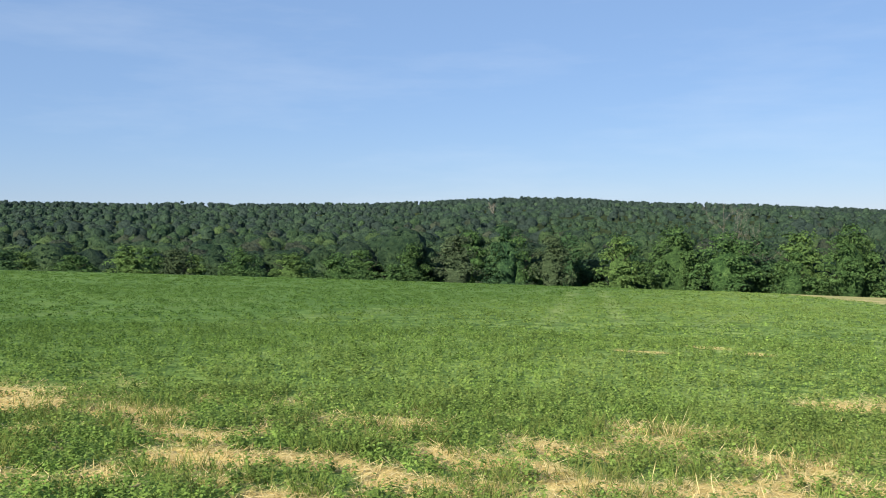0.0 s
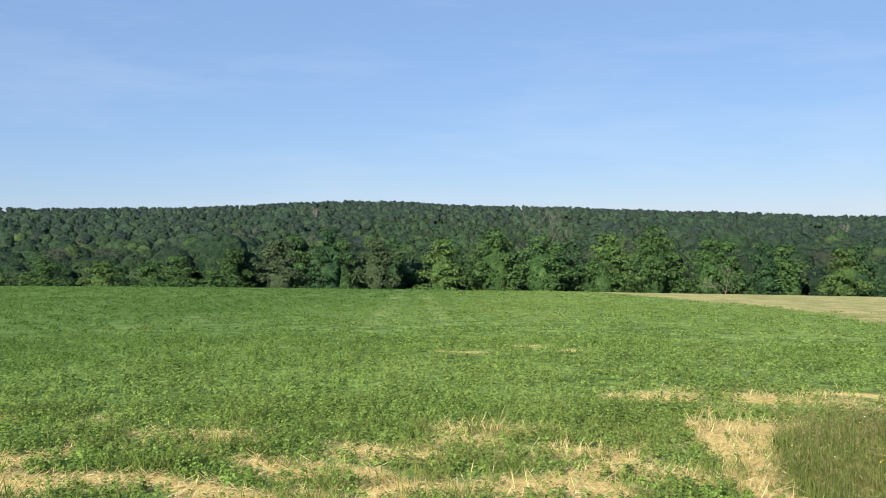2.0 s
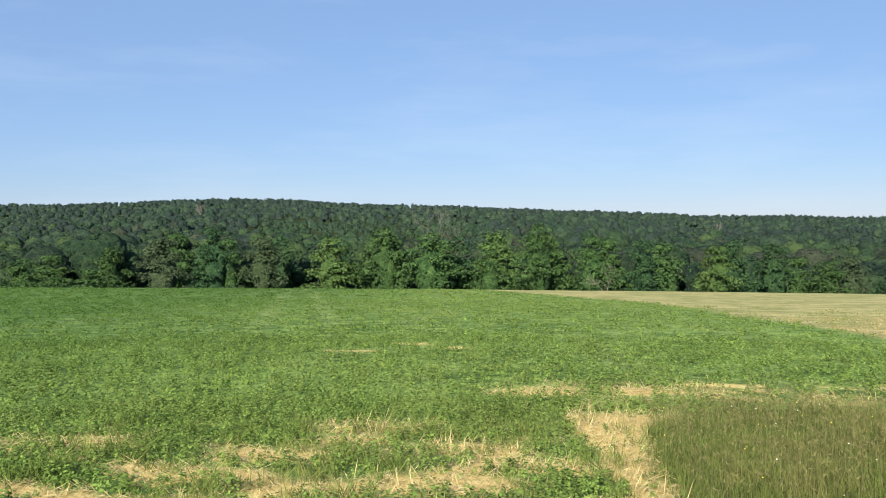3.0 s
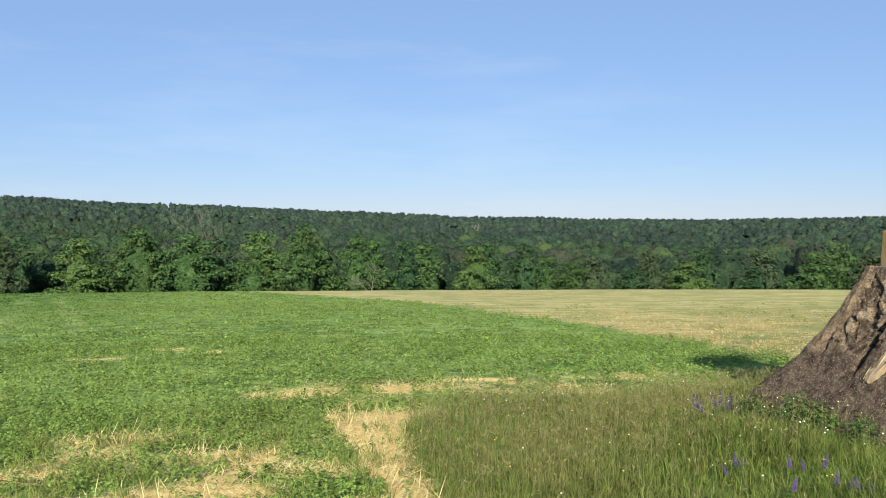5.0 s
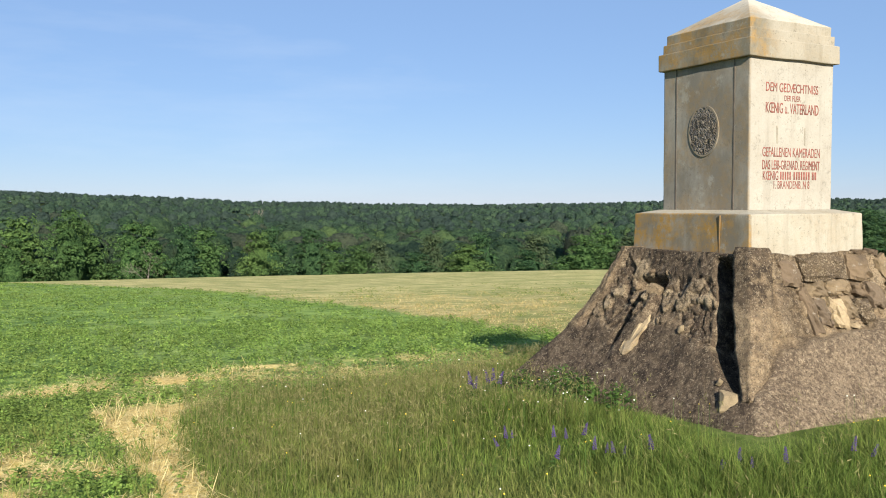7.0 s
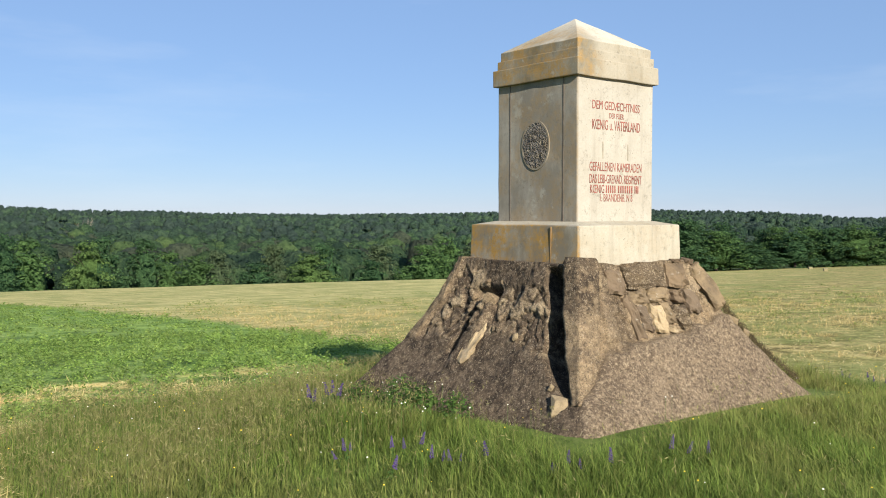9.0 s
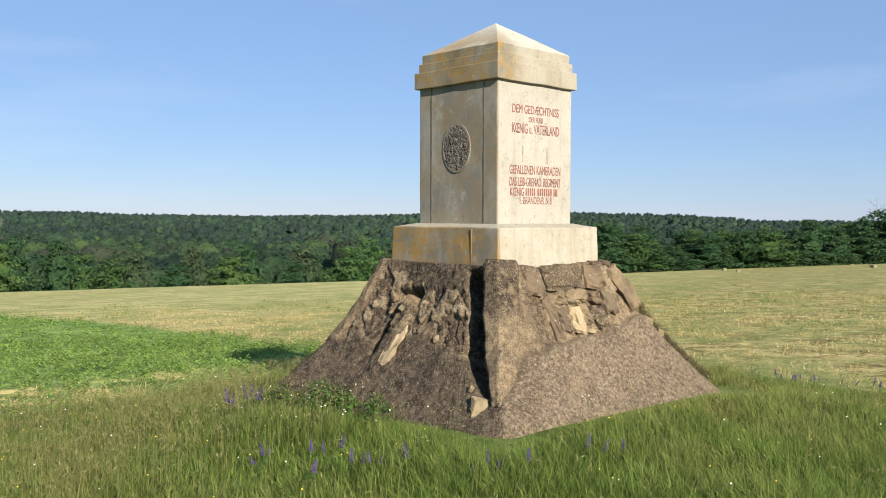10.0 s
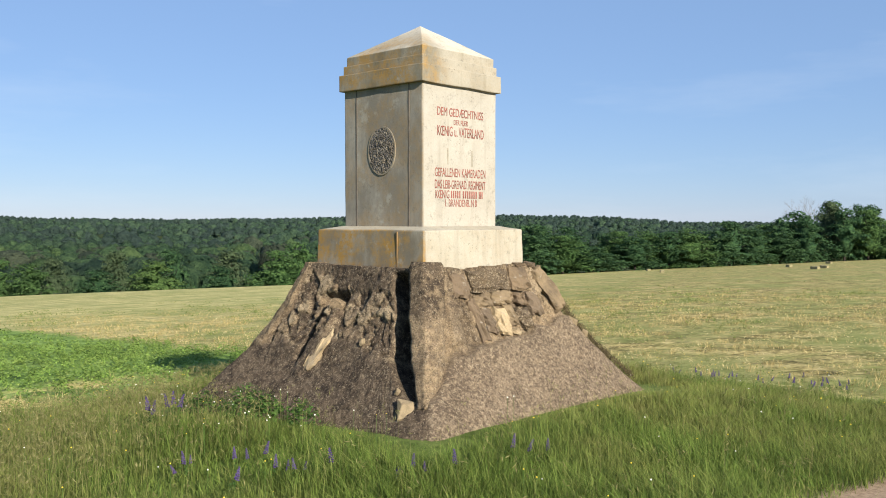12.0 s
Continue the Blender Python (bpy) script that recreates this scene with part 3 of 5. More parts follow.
def build_clover():
    """Clover plants: small domes of leaves that stand close, with shade between them."""
    cs, ss, us = [], [], []
    for n, r0, r1, leaf, wide, tall, k in ((12500, 5.6, 12, 0.0135, 0.048, 0.16, 24), (11500, 12, 24, 0.019, 0.08, 0.16, 20), (9000, 24, 60, 0.032, 0.2, 0.13, 20), (4000, 60, 104, 0.055, 0.4, 0.10, 16)):
        x, y = sector(n, r0, r1, -50, 36 if r0 < 50 else 14)
        thin = (1 - 0.94 * is_bare(x, y)) * (1 - 0.5 * is_track(x, y))
        keep = rng.random(n) < thin * (1 - is_stubble(x, y)) * (1 - is_turf(x, y)) * (0.45 + 0.8 * vnoise(x, y, 0.9, 41))
        x, y = x[keep], y[keep]
        m = len(x)
        h = tall * (0.45 + 0.9 * vnoise(x, y, 0.7, 44)) * rng.uniform(0.6, 1.25, m) * (1 - 0.5 * is_bare(x, y))
        w = wide * rng.uniform(0.6, 1.35, m)
        z = height(x, y)
        for _ in range(k):
            d = unit(rng.normal(0, 1, (m, 3)) + [[0, 0, 0.5]])
            d[:, 2] = np.abs(d[:, 2])
            f = rng.uniform(0.75, 1.05, m)
            c = np.stack([x + d[:, 0] * w * f, y + d[:, 1] * w * f, z + 0.02 + d[:, 2] * h * f], -1)
            nrm = unit(d * [[0.55, 0.55, 0.6]] + [[0, 0, 0.55]] + rng.normal(0, 0.28, (m, 3)))
            s = unit(np.cross(nrm, rng.normal(0, 1, (m, 3))))
            size = leaf * rng.uniform(0.6, 1.35, (m, 1))
            cs.append(c), ss.append(s * size * 0.8), us.append(np.cross(nrm, s) * size)
    me = quads_mesh("clover_crop", np.concatenate(cs), np.concatenate(ss), np.concatenate(us), M_CROP)
    tagged(new("clover_crop", me), "low green clover plants covering the sloping field", "crop", kind="stuff")


def build_straw():
    cs, ss, us = [], [], []

    def lay(x, y, length, width, lift, lean):
        m = len(x)
        a = rng.uniform(0, math.tau, m)
        d = np.stack([np.cos(a), np.sin(a), rng.normal(0, lean, m)], -1)
        d = unit(d)
        s = unit(np.cross(d, [[0, 0, 1.0]]) + rng.normal(0, 0.2, (m, 3)))
        L = length * rng.uniform(0.5, 1.5, (m, 1))
        z = height(x, y) + lift * rng.random(m) + np.abs(d[:, 2]) * L[:, 0]
        cs.append(np.stack([x, y, z], -1)), ss.append(s * width), us.append(d * L)

    x, y = sector(120000, 5.6, 14, -50, 30)
    k = rng.random(len(x)) < is_bare(x, y) * (1 - is_turf(x, y))
    lay(x[k], y[k], 0.07, 0.0028, 0.05, 0.25)
    x, y = sector(85000, 9, 40, 8, 82)
    k = (rng.random(len(x)) < is_stubble(x, y) * smooth(40, 18, polar(x, y)[0]) * (0.1 + 1.1 * smooth(0.4, 0.62, vnoise(x, y, 0.8, 51)))) & (is_turf(x, y) < 0.5)
    x, y = x[k], y[k]
    lay(x, y, 0.045, (0.0022 + 0.00017 * polar(x, y)[0])[:, None], 0.02, 0.3)
    # tall dry stalks standing at the edge of the crop
    x, y = sector(14000, 6, 17, -8, 32)
    k = (rng.random(len(x)) < is_bare(x, y) * 0.8 * smooth(0.5, 0.62, vnoise(x, y, 0.9, 61))) & (is_turf(x, y) < 0.5)
    lay(x[k], y[k], 0.10, 0.0030, 0.02, 1.2)
    me = quads_mesh("straw_litter", np.concatenate(cs), np.concatenate(ss), np.concatenate(us), M_STRAW)
    tagged(new("straw_litter", me), "dry yellow straw lying loose on bare patches and stubble", "straw", kind="stuff")
    # cut stalks that still stand, in clumps
    n = 11000
    x, y = sector(n, 9, 48, 8, 82)
    k = (rng.random(n) < is_stubble(x, y) * smooth(48, 22, polar(x, y)[0]) * smooth(0.3, 0.55, vnoise(x, y, 1.6, 55))) & (is_turf(x, y) < 0.5)
    x, y = np.repeat(x[k], 10), np.repeat(y[k], 10)
    m = len(x)
    r = polar(x, y)[0]
    x, y = x + rng.normal(0, 0.05, m) * r / 14, y + rng.normal(0, 0.05, m) * r / 14
    h = rng.uniform(0.03, 0.11, m)
    a = rng.uniform(0, math.tau, m)
    s = np.stack([np.cos(a), np.sin(a), 0 * a], -1) * (0.0018 + 0.00017 * r)[:, None]
    up = np.stack([rng.normal(0, 0.45, m), rng.normal(0, 0.45, m), np.ones(m)], -1) * h[:, None] / 2
    c = np.stack([x, y, height(x, y)], -1) + up
    tagged(new("cut_stubble", quads_mesh("cut_stubble", c, s, up, M_STUB)), "short golden-brown cut stalks standing in the mown field", "stubble", kind="stuff")
    # green weeds among the stubble
    n = 8000
    x, y = sector(n, 9, 60, 10, 82)
    k = (rng.random(n) < is_stubble(x, y) * smooth(58, 25, polar(x, y)[0]) * smooth(0.40, 0.62, vnoise(x, y, 2.2, 71))) & (is_turf(x, y) < 0.5)
    x, y = np.repeat(x[k], 14), np.repeat(y[k], 14)
    m = len(x)
    r = polar(x, y)[0]
    x, y = x + rng.normal(0, 0.06, m) * r / 16, y + rng.normal(0, 0.06, m) * r / 16
    nrm = unit(rng.normal(0, 0.7, (m, 3)) + [[0, -0.3, 0.8]])
    s = unit(np.cross(nrm, rng.normal(0, 1, (m, 3))))
    size = (0.007 + 0.0005 * r)[:, None] * rng.uniform(0.5, 1.5, (m, 1))
    c = np.stack([x, y, height(x, y) + rng.uniform(0.02, 0.11, m)], -1)
    tagged(new("stubble_weeds", quads_mesh("stubble_weeds", c, s * size * 0.6, np.cross(nrm, s) * size, M_OLIVE)), "small green weeds scattered among the stubble", "weeds", kind="stuff")


def rock_half(z):
    """Half width of the rubble base at a height."""
    return np.interp(z, [-0.3, 0.18, 0.27, 0.66, 0.80, 1.08, 1.34, 1.70], [2.25, 1.87, 1.79, 1.46, 1.35, 1.17, 1.04, 0.89])


def build_grass():
    n = 350000
    x, y = rng.uniform(-7.2, 4.4, n), rng.uniform(-6.0, 5.2, n)
    z = height(x, y)
    out = np.maximum(np.abs(x), np.abs(y)) > rock_half(z) - 0.12
    far = np.hypot(x - EYE0[0], y - EYE0[1])
    k = out & (rng.random(n) < is_turf(x, y)) & (far > 4.6)
    x, y, z = x[k], y[k], z[k]
    m = len(x)
    near = smooth(0.75, 0.0, np.maximum(np.abs(x), np.abs(y)) - rock_half(z))
    h = (0.07 + 0.26 * vnoise(x, y, 0.9, 81)) * rng.uniform(0.4, 1.3, m) * (1 - 0.82 * near) * (1 - 0.3 * smooth(-2.2, -4.0, x)) * (1 - 0.32 * smooth(-1.5, 0.5, x) * smooth(-1.0, -1.6, y))
    a = rng.uniform(0, math.tau, m)
    d = np.stack([np.cos(a), np.sin(a), np.zeros(m)], -1)
    s = np.stack([-np.sin(a), np.cos(a), np.zeros(m)], -1) * rng.uniform(0.0013, 0.0036, (m, 1))
    lean = rng.uniform(0.1, 1.7, (m, 1)) ** 1.15 * h[:, None]
    wind = np.stack([vnoise(x, y, 2.0, 83) - 0.5, vnoise(x, y, 2.0, 85) - 0.5, np.zeros(m)], -1) * h[:, None] * 0.4
    base = np.stack([x, y, z - 0.02], -1)
    mid = base + d * lean * 0.35 + wind * 0.35 + np.stack([0 * h, 0 * h, h * 0.62], -1)
    tip = base + d * lean + wind + np.stack([0 * h, 0 * h, h], -1)
    v = np.stack([base - s, base + s, mid + s * 0.8, mid - s * 0.8, tip], 1).reshape(-1, 3)
    b = np.arange(m)[:, None] * 5
    loops = (b + np.array([[0, 1, 2, 3, 3, 2, 4]])).ravel()
    me = array_mesh("meadow_grass", v, loops, np.tile([4, 3], m), M_GRASS)
    tagged(new("meadow_grass", me), "long uncut green meadow grass round the monument", "grass", kind="stuff")
    # brown flowering stems
    n = 30000
    x, y = rng.uniform(-6.5, 4.0, n), rng.uniform(-5, 4.6, n)
    z = height(x, y)
    w = smooth(-1.0, 1.6, y - 0.35 * x - 0.6) * (0.3 + 0.9 * vnoise(x, y, 1.0, 91)) * 0.8 + 0.06
    k = (np.maximum(np.abs(x), np.abs(y)) > rock_half(z) + 0.1) & (rng.random(n) < is_turf(x, y) * w)
    x, y, z = x[k], y[k], z[k]
    m = len(x)
    h = rng.uniform(0.18, 0.38, m)
    a = rng.uniform(0, math.tau, m)
    ln = np.stack([rng.normal(0, 0.08, m), rng.normal(0, 0.08, m), np.ones(m)], -1)
    s = np.stack([np.cos(a), np.sin(a), 0 * a], -1)
    base = np.stack([x, y, z], -1)
    top = base + ln * h[:, None]
    c = np.concatenate([(base + top) / 2] + [top + rng.normal(0, 0.018, (m, 3)) for _ in range(4)])
    sd = np.concatenate([s * 0.0012] + [unit(rng.normal(0, 1, (m, 3))) * 0.0036 for _ in range(4)])
    up = np.concatenate([(top - base) / 2] + [unit(ln * 0.6 + rng.normal(0, 0.6, (m, 3))) * 0.022 for _ in range(4)])
    tagged(new("seed_stems", quads_mesh("seed_stems", c, sd, up, M_SEED)), "thin brown flowering grass stems above the meadow", "grass", kind="stuff")


def build_tufts():
    """Grassy tufts among the straw at the near edge of the crop."""
    n = 330
    x, y = sector(n, 5.6, 11, -50, 12)
    k = rng.random(n) < smooth(4.5, 1.5, y) * (1 - is_turf(x, y)) * smooth(0.35, 0.6, vnoise(x, y, 0.8, 95))
    x, y = np.repeat(x[k], 34), np.repeat(y[k], 34)
    m = len(x)
    x, y = x + rng.normal(0, 0.07, m), y + rng.normal(0, 0.05, m)
    h = rng.uniform(0.08, 0.24, m)
    d = np.stack([rng.normal(0, 0.5, m), rng.normal(0, 0.5, m), np.ones(m)], -1)
    a = rng.uniform(0, math.tau, m)
    s = np.stack([np.cos(a), np.sin(a), 0 * a], -1) * 0.0035
    up = d * h[:, None] / 2
    c = np.stack([x, y, height(x, y)], -1) + up
    tagged(new("grass_tufts", quads_mesh("grass_tufts", c, s, up, M_GRASS)), "green and dry grass tufts at the near edge of the field", "grass", kind="stuff")


build_tufts()
build_clover()
build_straw()
build_grass()


# ---- the monument ----
def build_monument():
    root = tagged(new("monument"), "stone war memorial block on a crumbling rubble base in grass", "monument")

    # rubble base: a square flaring mass, hollowed by decay
    bm = bmesh.new()
    layers = [bm.verts.layers.float.new(k) for k in ("rubble", "cell", "mortar", "crust")]
    sides = [(0, u) for u in np.linspace(-1, 1, 230)[:-1]] + [(1, u) for u in np.linspace(-1, 1, 230)[:-1]] + [(2, u) for u in np.linspace(-1, 1, 40)[:-1]] + [(3, u) for u in np.linspace(-1, 1, 40)[:-1]]
    na = len(sides)
    soft = lambda a, b, v: (lambda f: f * f * (3 - 2 * f))(min(1.0, max(0.0, (v - a) / (b - a))))

    def cells(p, scale):
        """Distance to a joint and a number of its own for the stone at p."""
        d, at = noise.voronoi(p * scale + 0.35 * noise.noise_vector(p * scale * 0.8))
        return d[1] - d[0], (math.sin(at[0].dot(Vector((12.9, 78.2, 37.7)))) * 43758.5) % 1.0

    def along(y, z, a, b):
        """How far (y, z) lies beside the stroke from a to b, and where along it."""
        dy, dz = b[0] - a[0], b[1] - a[1]
        f = min(1.0, max(0.0, ((y - a[0]) * dy + (z - a[1]) * dz) / (dy * dy + dz * dz)))
        return math.hypot(y - a[0] - f * dy, z - a[1] - f * dz), f

    grid = []
    for z in np.linspace(-0.25, 1.70, 132):
        z = float(z)
        H = float(rock_half(z))
        gap_l = float(np.interp(z, [0.55, 0.62, 0.70, 0.80, 0.92, 1.05, 1.40, 1.63], [-0.86, -0.85, -0.78, -0.70, -0.61, -0.655, -0.61, -0.55]))
        row = []
        for side, u in sides:
            x, y = ((-1, -u), (u, -1), (1, u), (-u, 1))[side]
            rnd = 1 - 0.04 * abs(u) ** 14
            q = Vector((x * H * rnd, y * H * rnd, z))
            wave = noise.noise(q * 2.3) * 0.045
            push = wave * (0.5 + 0.5 * soft(0.7, 1.0, z)) + noise.fractal(q * 15, 0.8, 2.1, 4) * 0.011
            rub = cell = mor = cru_shade = 0.0
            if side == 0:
                # whole west face darkened: crust plus the shade of a grazing sun
                cru_shade = 0.95
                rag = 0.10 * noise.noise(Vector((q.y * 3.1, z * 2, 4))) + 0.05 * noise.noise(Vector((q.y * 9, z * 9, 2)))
                low = float(np.interp(q.y, [-0.8, -0.3, 0.1, 0.5, 0.9], [0.90, 0.97, 0.98, 0.93, 0.86]))
                high = float(np.interp(q.y, [-0.6, -0.1, 0.2, 0.45, 0.8], [1.50, 1.46, 1.46, 1.58, 1.62]))
                zone = soft(low - 0.03, low + 0.05, z + rag) * soft(high + 0.03, high - 0.05, z + rag) * soft(0.84, 0.80, y)
                joint, cell = cells(Vector((0, q.y, z * 1.15)), 7.2)
                if zone > 0:
                    rub = zone
                    cru_shade = 0.95 - 0.7 * zone
                    push += zone * (-0.032 * (1 - soft(0.0, 0.09, joint)) + (cell - 0.5) * 0.05 + 0.016 * noise.fractal(q * 7, 0.8, 2.1, 4) - 0.012)
                # smooth tan band along the north corner
                band = soft(0.79, 0.83, y + 0.04 * noise.noise(q * 4)) * soft(0.82, 0.88, z)
                mor, cru_shade = band * 0.95, cru_shade * (1 - 0.95 * band)
                push += 0.03 * band
                # broken slot beside the standing ridge, its shade painted in with the crust colour
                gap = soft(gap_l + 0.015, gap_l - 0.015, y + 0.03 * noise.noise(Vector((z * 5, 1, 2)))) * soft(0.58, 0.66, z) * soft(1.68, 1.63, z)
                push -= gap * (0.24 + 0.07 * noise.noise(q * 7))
                cru_shade = max(cru_shade, 0.85 * gap)
                # hollow, cleft and pillar in the middle of the face
                push -= 0.21 * math.exp(-(((q.y - 0.28) / 0.17) ** 4 + ((z - 1.385 + 0.10 * (q.y - 0.28)) / 0.055) ** 4))
                dist, f = along(q.y, z, (0.335, 1.20), (0.42, 0.82))
                push -= 0.15 * soft(0.075, 0.03, dist)
                dist, f = along(q.y, z, (0.15, 1.23), (0.285, 0.74))
                push += (0.075 - 0.045 * f) * soft(0.135, 0.06, dist)
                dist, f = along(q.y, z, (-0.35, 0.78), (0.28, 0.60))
                cru_shade = min(1.0, cru_shade + 0.3 * soft(0.3, 0.1, dist) * (1 - mor))
            elif side == 1:
                edge = float(np.interp(q.x, [-1.35, -1.1, -0.65, 0.0, 0.45, 0.8, 1.05], [0.62, 0.80, 0.93, 0.98, 1.02, 1.08, 1.12])) + 0.05 * noise.noise(Vector((q.x * 5, 2, z * 5)))
                up = soft(edge - 0.02, edge + 0.04, z)
                joint, cell = cells(Vector((q.x, 0, z)) + Vector((5, 0, 0)), 5.6)
                push += 0.05 * (1 - up) + up * (-0.03 * (1 - soft(0.0, 0.1, joint)) + (cell - 0.5) * 0.03 - 0.022)
                mor = up * (0.85 - 0.5 * soft(0.3, 0.9, cell))
                rub = up * 0.7
                cru_shade = 0.7 * up * soft(0.16, 0.04, abs(q.x + 0.53 + 0.08 * noise.noise(q * 5))) + 0.6 * soft(1.60, 1.67, z) * soft(-0.6, -0.2, q.x)
            else:
                cru_shade = 0.5
            out = Vector(((-1, 0, 0.45), (0, -1, 0.45), (1, 0, 0.45), (0, 1, 0.45))[side]).normalized()
            v = bm.verts.new(q + out * push)
            for lay, val in zip(layers, (rub, cell, mor, cru_shade)):
                v[lay] = val
            row.append(v)
        grid.append(row)
    for a, b in zip(grid, grid[1:]):
        for i in range(na):
            bm.faces.new((a[i], a[(i + 1) % na], b[(i + 1) % na], b[i]))
    top = bm.verts.new((0, 0, 1.70))
    for i in range(na):
        bm.faces.new((grid[-1][i], grid[-1][(i + 1) % na], top))
    bmesh.ops.recalc_face_normals(bm, faces=bm.faces)
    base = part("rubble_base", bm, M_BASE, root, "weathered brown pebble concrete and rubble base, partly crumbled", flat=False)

    # the squared corner ridge that still stands beside the slot
    def ridge():
        bm = bmesh.new()
        rows = []
        for z in np.linspace(0.56, 1.765, 44):
            z = float(z)
            H = float(rock_half(min(z, 1.70)))
            p = -0.03 + 0.097 * float(smooth(0.56, 0.95, z)) - 0.05 * float(smooth(1.70, 1.765, z))
            ws, ww = float(np.interp(z, [0.45, 0.8, 1.2, 1.75], [0.16, 0.20, 0.225, 0.23])), float(np.interp(z, [0.45, 0.8, 1.75], [0.10, 0.13, 0.15]))
            ring = []
            for ax, ay in ((-p, -p + 0.02), (-p + 0.02, -p), (0.06, -p), (0.13, -p), (ws - 0.015, -p), (ws, -p + 0.02), (ws, 0.16), (0.14, 0.16), (0.14, ww), (0.0, ww + 0.01), (-p, ww - 0.015), (-p, 0.04)):
                q = Vector((-H + ax, -H + ay, z))
                q += Vector([noise.fractal(q * 5 + Vector((k, 0, 0)), 0.8, 2.1, 3) for k in (0, 40, 80)]) * 0.013
                ring.append(bm.verts.new(q))
            rows.append(ring)
        m = len(rows[0])
        for a, b in zip(rows, rows[1:]):
            for i in range(m):
                bm.faces.new((a[i], a[(i + 1) % m], b[(i + 1) % m], b[i]))
        bm.faces.new(rows[-1])
        bm.faces.new(rows[0])
        bmesh.ops.recalc_face_normals(bm, faces=bm.faces)
        bmesh.ops.subdivide_edges(bm, edges=[e for e in bm.edges if e.calc_length() > 0.045], cuts=2, use_grid_fill=True)
        lay = [bm.verts.layers.float.new(k) for k in ("rubble", "cell", "mortar", "crust")]
        for v in bm.verts:
            pit = max(0.0, noise.noise(v.co * 21) - 0.25)
            v.co += Vector([noise.fractal(v.co * 14 + Vector((k, 0, 0)), 0.8, 2.1, 3) for k in (0, 40, 80)]) * 0.005 + Vector((0.02, 0.02, 0)) * pit
            z = v.co.z
            v[lay[2]] = 0.85
            v[lay[3]] = min(1.0, 0.95 * float(smooth(1.18, 1.40, z + 0.3 * noise.noise(v.co * 4))) + 2.2 * pit)
        o = new("corner_ridge", bm_mesh("corner_ridge", bm, M_BASE, False))
        o.parent = base
        tagged(o, "standing squared corner ridge, tan below and dark crusted above")

    ridge()

    # loose and bedded stones
    hulls = []
    for s in range(9):
        bm = bmesh.new()
        for _ in range(15):
            v = Vector(rng.normal(0, 1, 3)).normalized() * rng.uniform(0.85, 1.1)
            bm.verts.new(v)
        res = bmesh.ops.convex_hull(bm, input=bm.verts)
        bmesh.ops.delete(bm, geom=list({g for g in res["geom_interior"] + res["geom_unused"] if isinstance(g, bmesh.types.BMVert)}), context="VERTS")
        bmesh.ops.recalc_face_normals(bm, faces=bm.faces)
        hulls.append(bm_mesh("stone", bm, M_STONE))

    def stone(q, size, turn, label=""):
        o = new("stone", hulls[int(rng.integers(len(hulls)))])
        o.parent = base
        o.matrix_local = Matrix.LocRotScale(q, Euler(turn), size)
        if label:
            tagged(o, label)

    for _ in range(20):
        z = rng.uniform(0.98, 1.5)
        H = float(rock_half(z))
        y = rng.uniform(-0.42, 0.76) * H
        w = rng.uniform(0.025, 0.05)
        stone((-H + w * rng.uniform(0.35, 0.75) + 0.03, y, z), (w, w * rng.uniform(0.9, 1.6), w * rng.uniform(0.7, 1.2)), rng.uniform(-0.6, 0.6, 3))

    # flat blocks bedded in the south face
    def block(x0, x1, z0, z1, proud, mat, label=""):
        bm = box_bm(0, 0, 0, 1, 1, 1)
        bmesh.ops.subdivide_edges(bm, edges=bm.edges[:], cuts=6, use_grid_fill=True)
        ph = rng.uniform(0, 90)
        for v in bm.verts:
            a, d, b = v.co
            e = max(abs(a - 0.5), abs(b - 0.5)) * 2
            x, z = x0 + a * (x1 - x0), z0 + b * (z1 - z0)
            x += 0.045 * noise.noise(Vector((a * 1.9 + ph, b * 1.9, 0)))
            z += 0.045 * noise.noise(Vector((a * 1.9, b * 1.9 + ph, 3)))
            dep = -0.10 if d > 0.5 else proud - 0.036 * e ** 3 + 0.034 * noise.fractal(Vector((a * 4 + ph, b * 4, 9)), 0.8, 2.1, 3)
            v.co = (x, -float(rock_half(z)) - dep, z)
        bmesh.ops.recalc_face_normals(bm, faces=bm.faces)
        o = new("block", bm_mesh("block", bm, mat))
        o.parent = base
        if label:
            tagged(o, label)

    for x0, x1, z0, z1, p, kind in ((-0.28, 0.32, 1.45, 1.665, 0.035, 0), (-0.55, -0.32, 1.42, 1.655, 0.025, 1), (-0.27, -0.04, 1.315, 1.43, 0.025, 1), (-0.01, 0.25, 1.31, 1.435, 0.03, 1),
                                    (-0.085, 0.095, 1.035, 1.295, 0.04, 2), (-0.245, -0.11, 1.04, 1.295, 0.022, 1), (-0.395, -0.27, 0.99, 1.39, 0.02, 1), (0.12, 0.27, 1.09, 1.285, 0.018, 1),
                                    (0.30, 0.49, 1.06, 1.265, 0.03, 0), (0.37, 0.67, 1.42, 1.66, 0.03, 1), (0.38, 0.52, 1.285, 1.40, 0.02, 1), (0.545, 0.73, 1.165, 1.40, 0.03, 1), (0.10, 0.20, 1.01, 1.07, 0.03, 2)):
        block(x0, x1, z0, z1, p, (M_RIDGE, M_BLOCK, M_PALE)[kind], ("", "", "pale squared limestone block")[kind])

    # a broken slab leaning on the east corner, with dry moss along the edge
    bm = box_bm(-1, -1, -1, 1, 1, 1)
    bmesh.ops.subdivide_edges(bm, edges=bm.edges[:], cuts=6, use_grid_fill=True)
    for v in bm.verts:
        a, b, c = v.co
        k = 1 - 0.10 * (abs(a) ** 4 + abs(b) ** 4 + abs(c) ** 4 - 1)
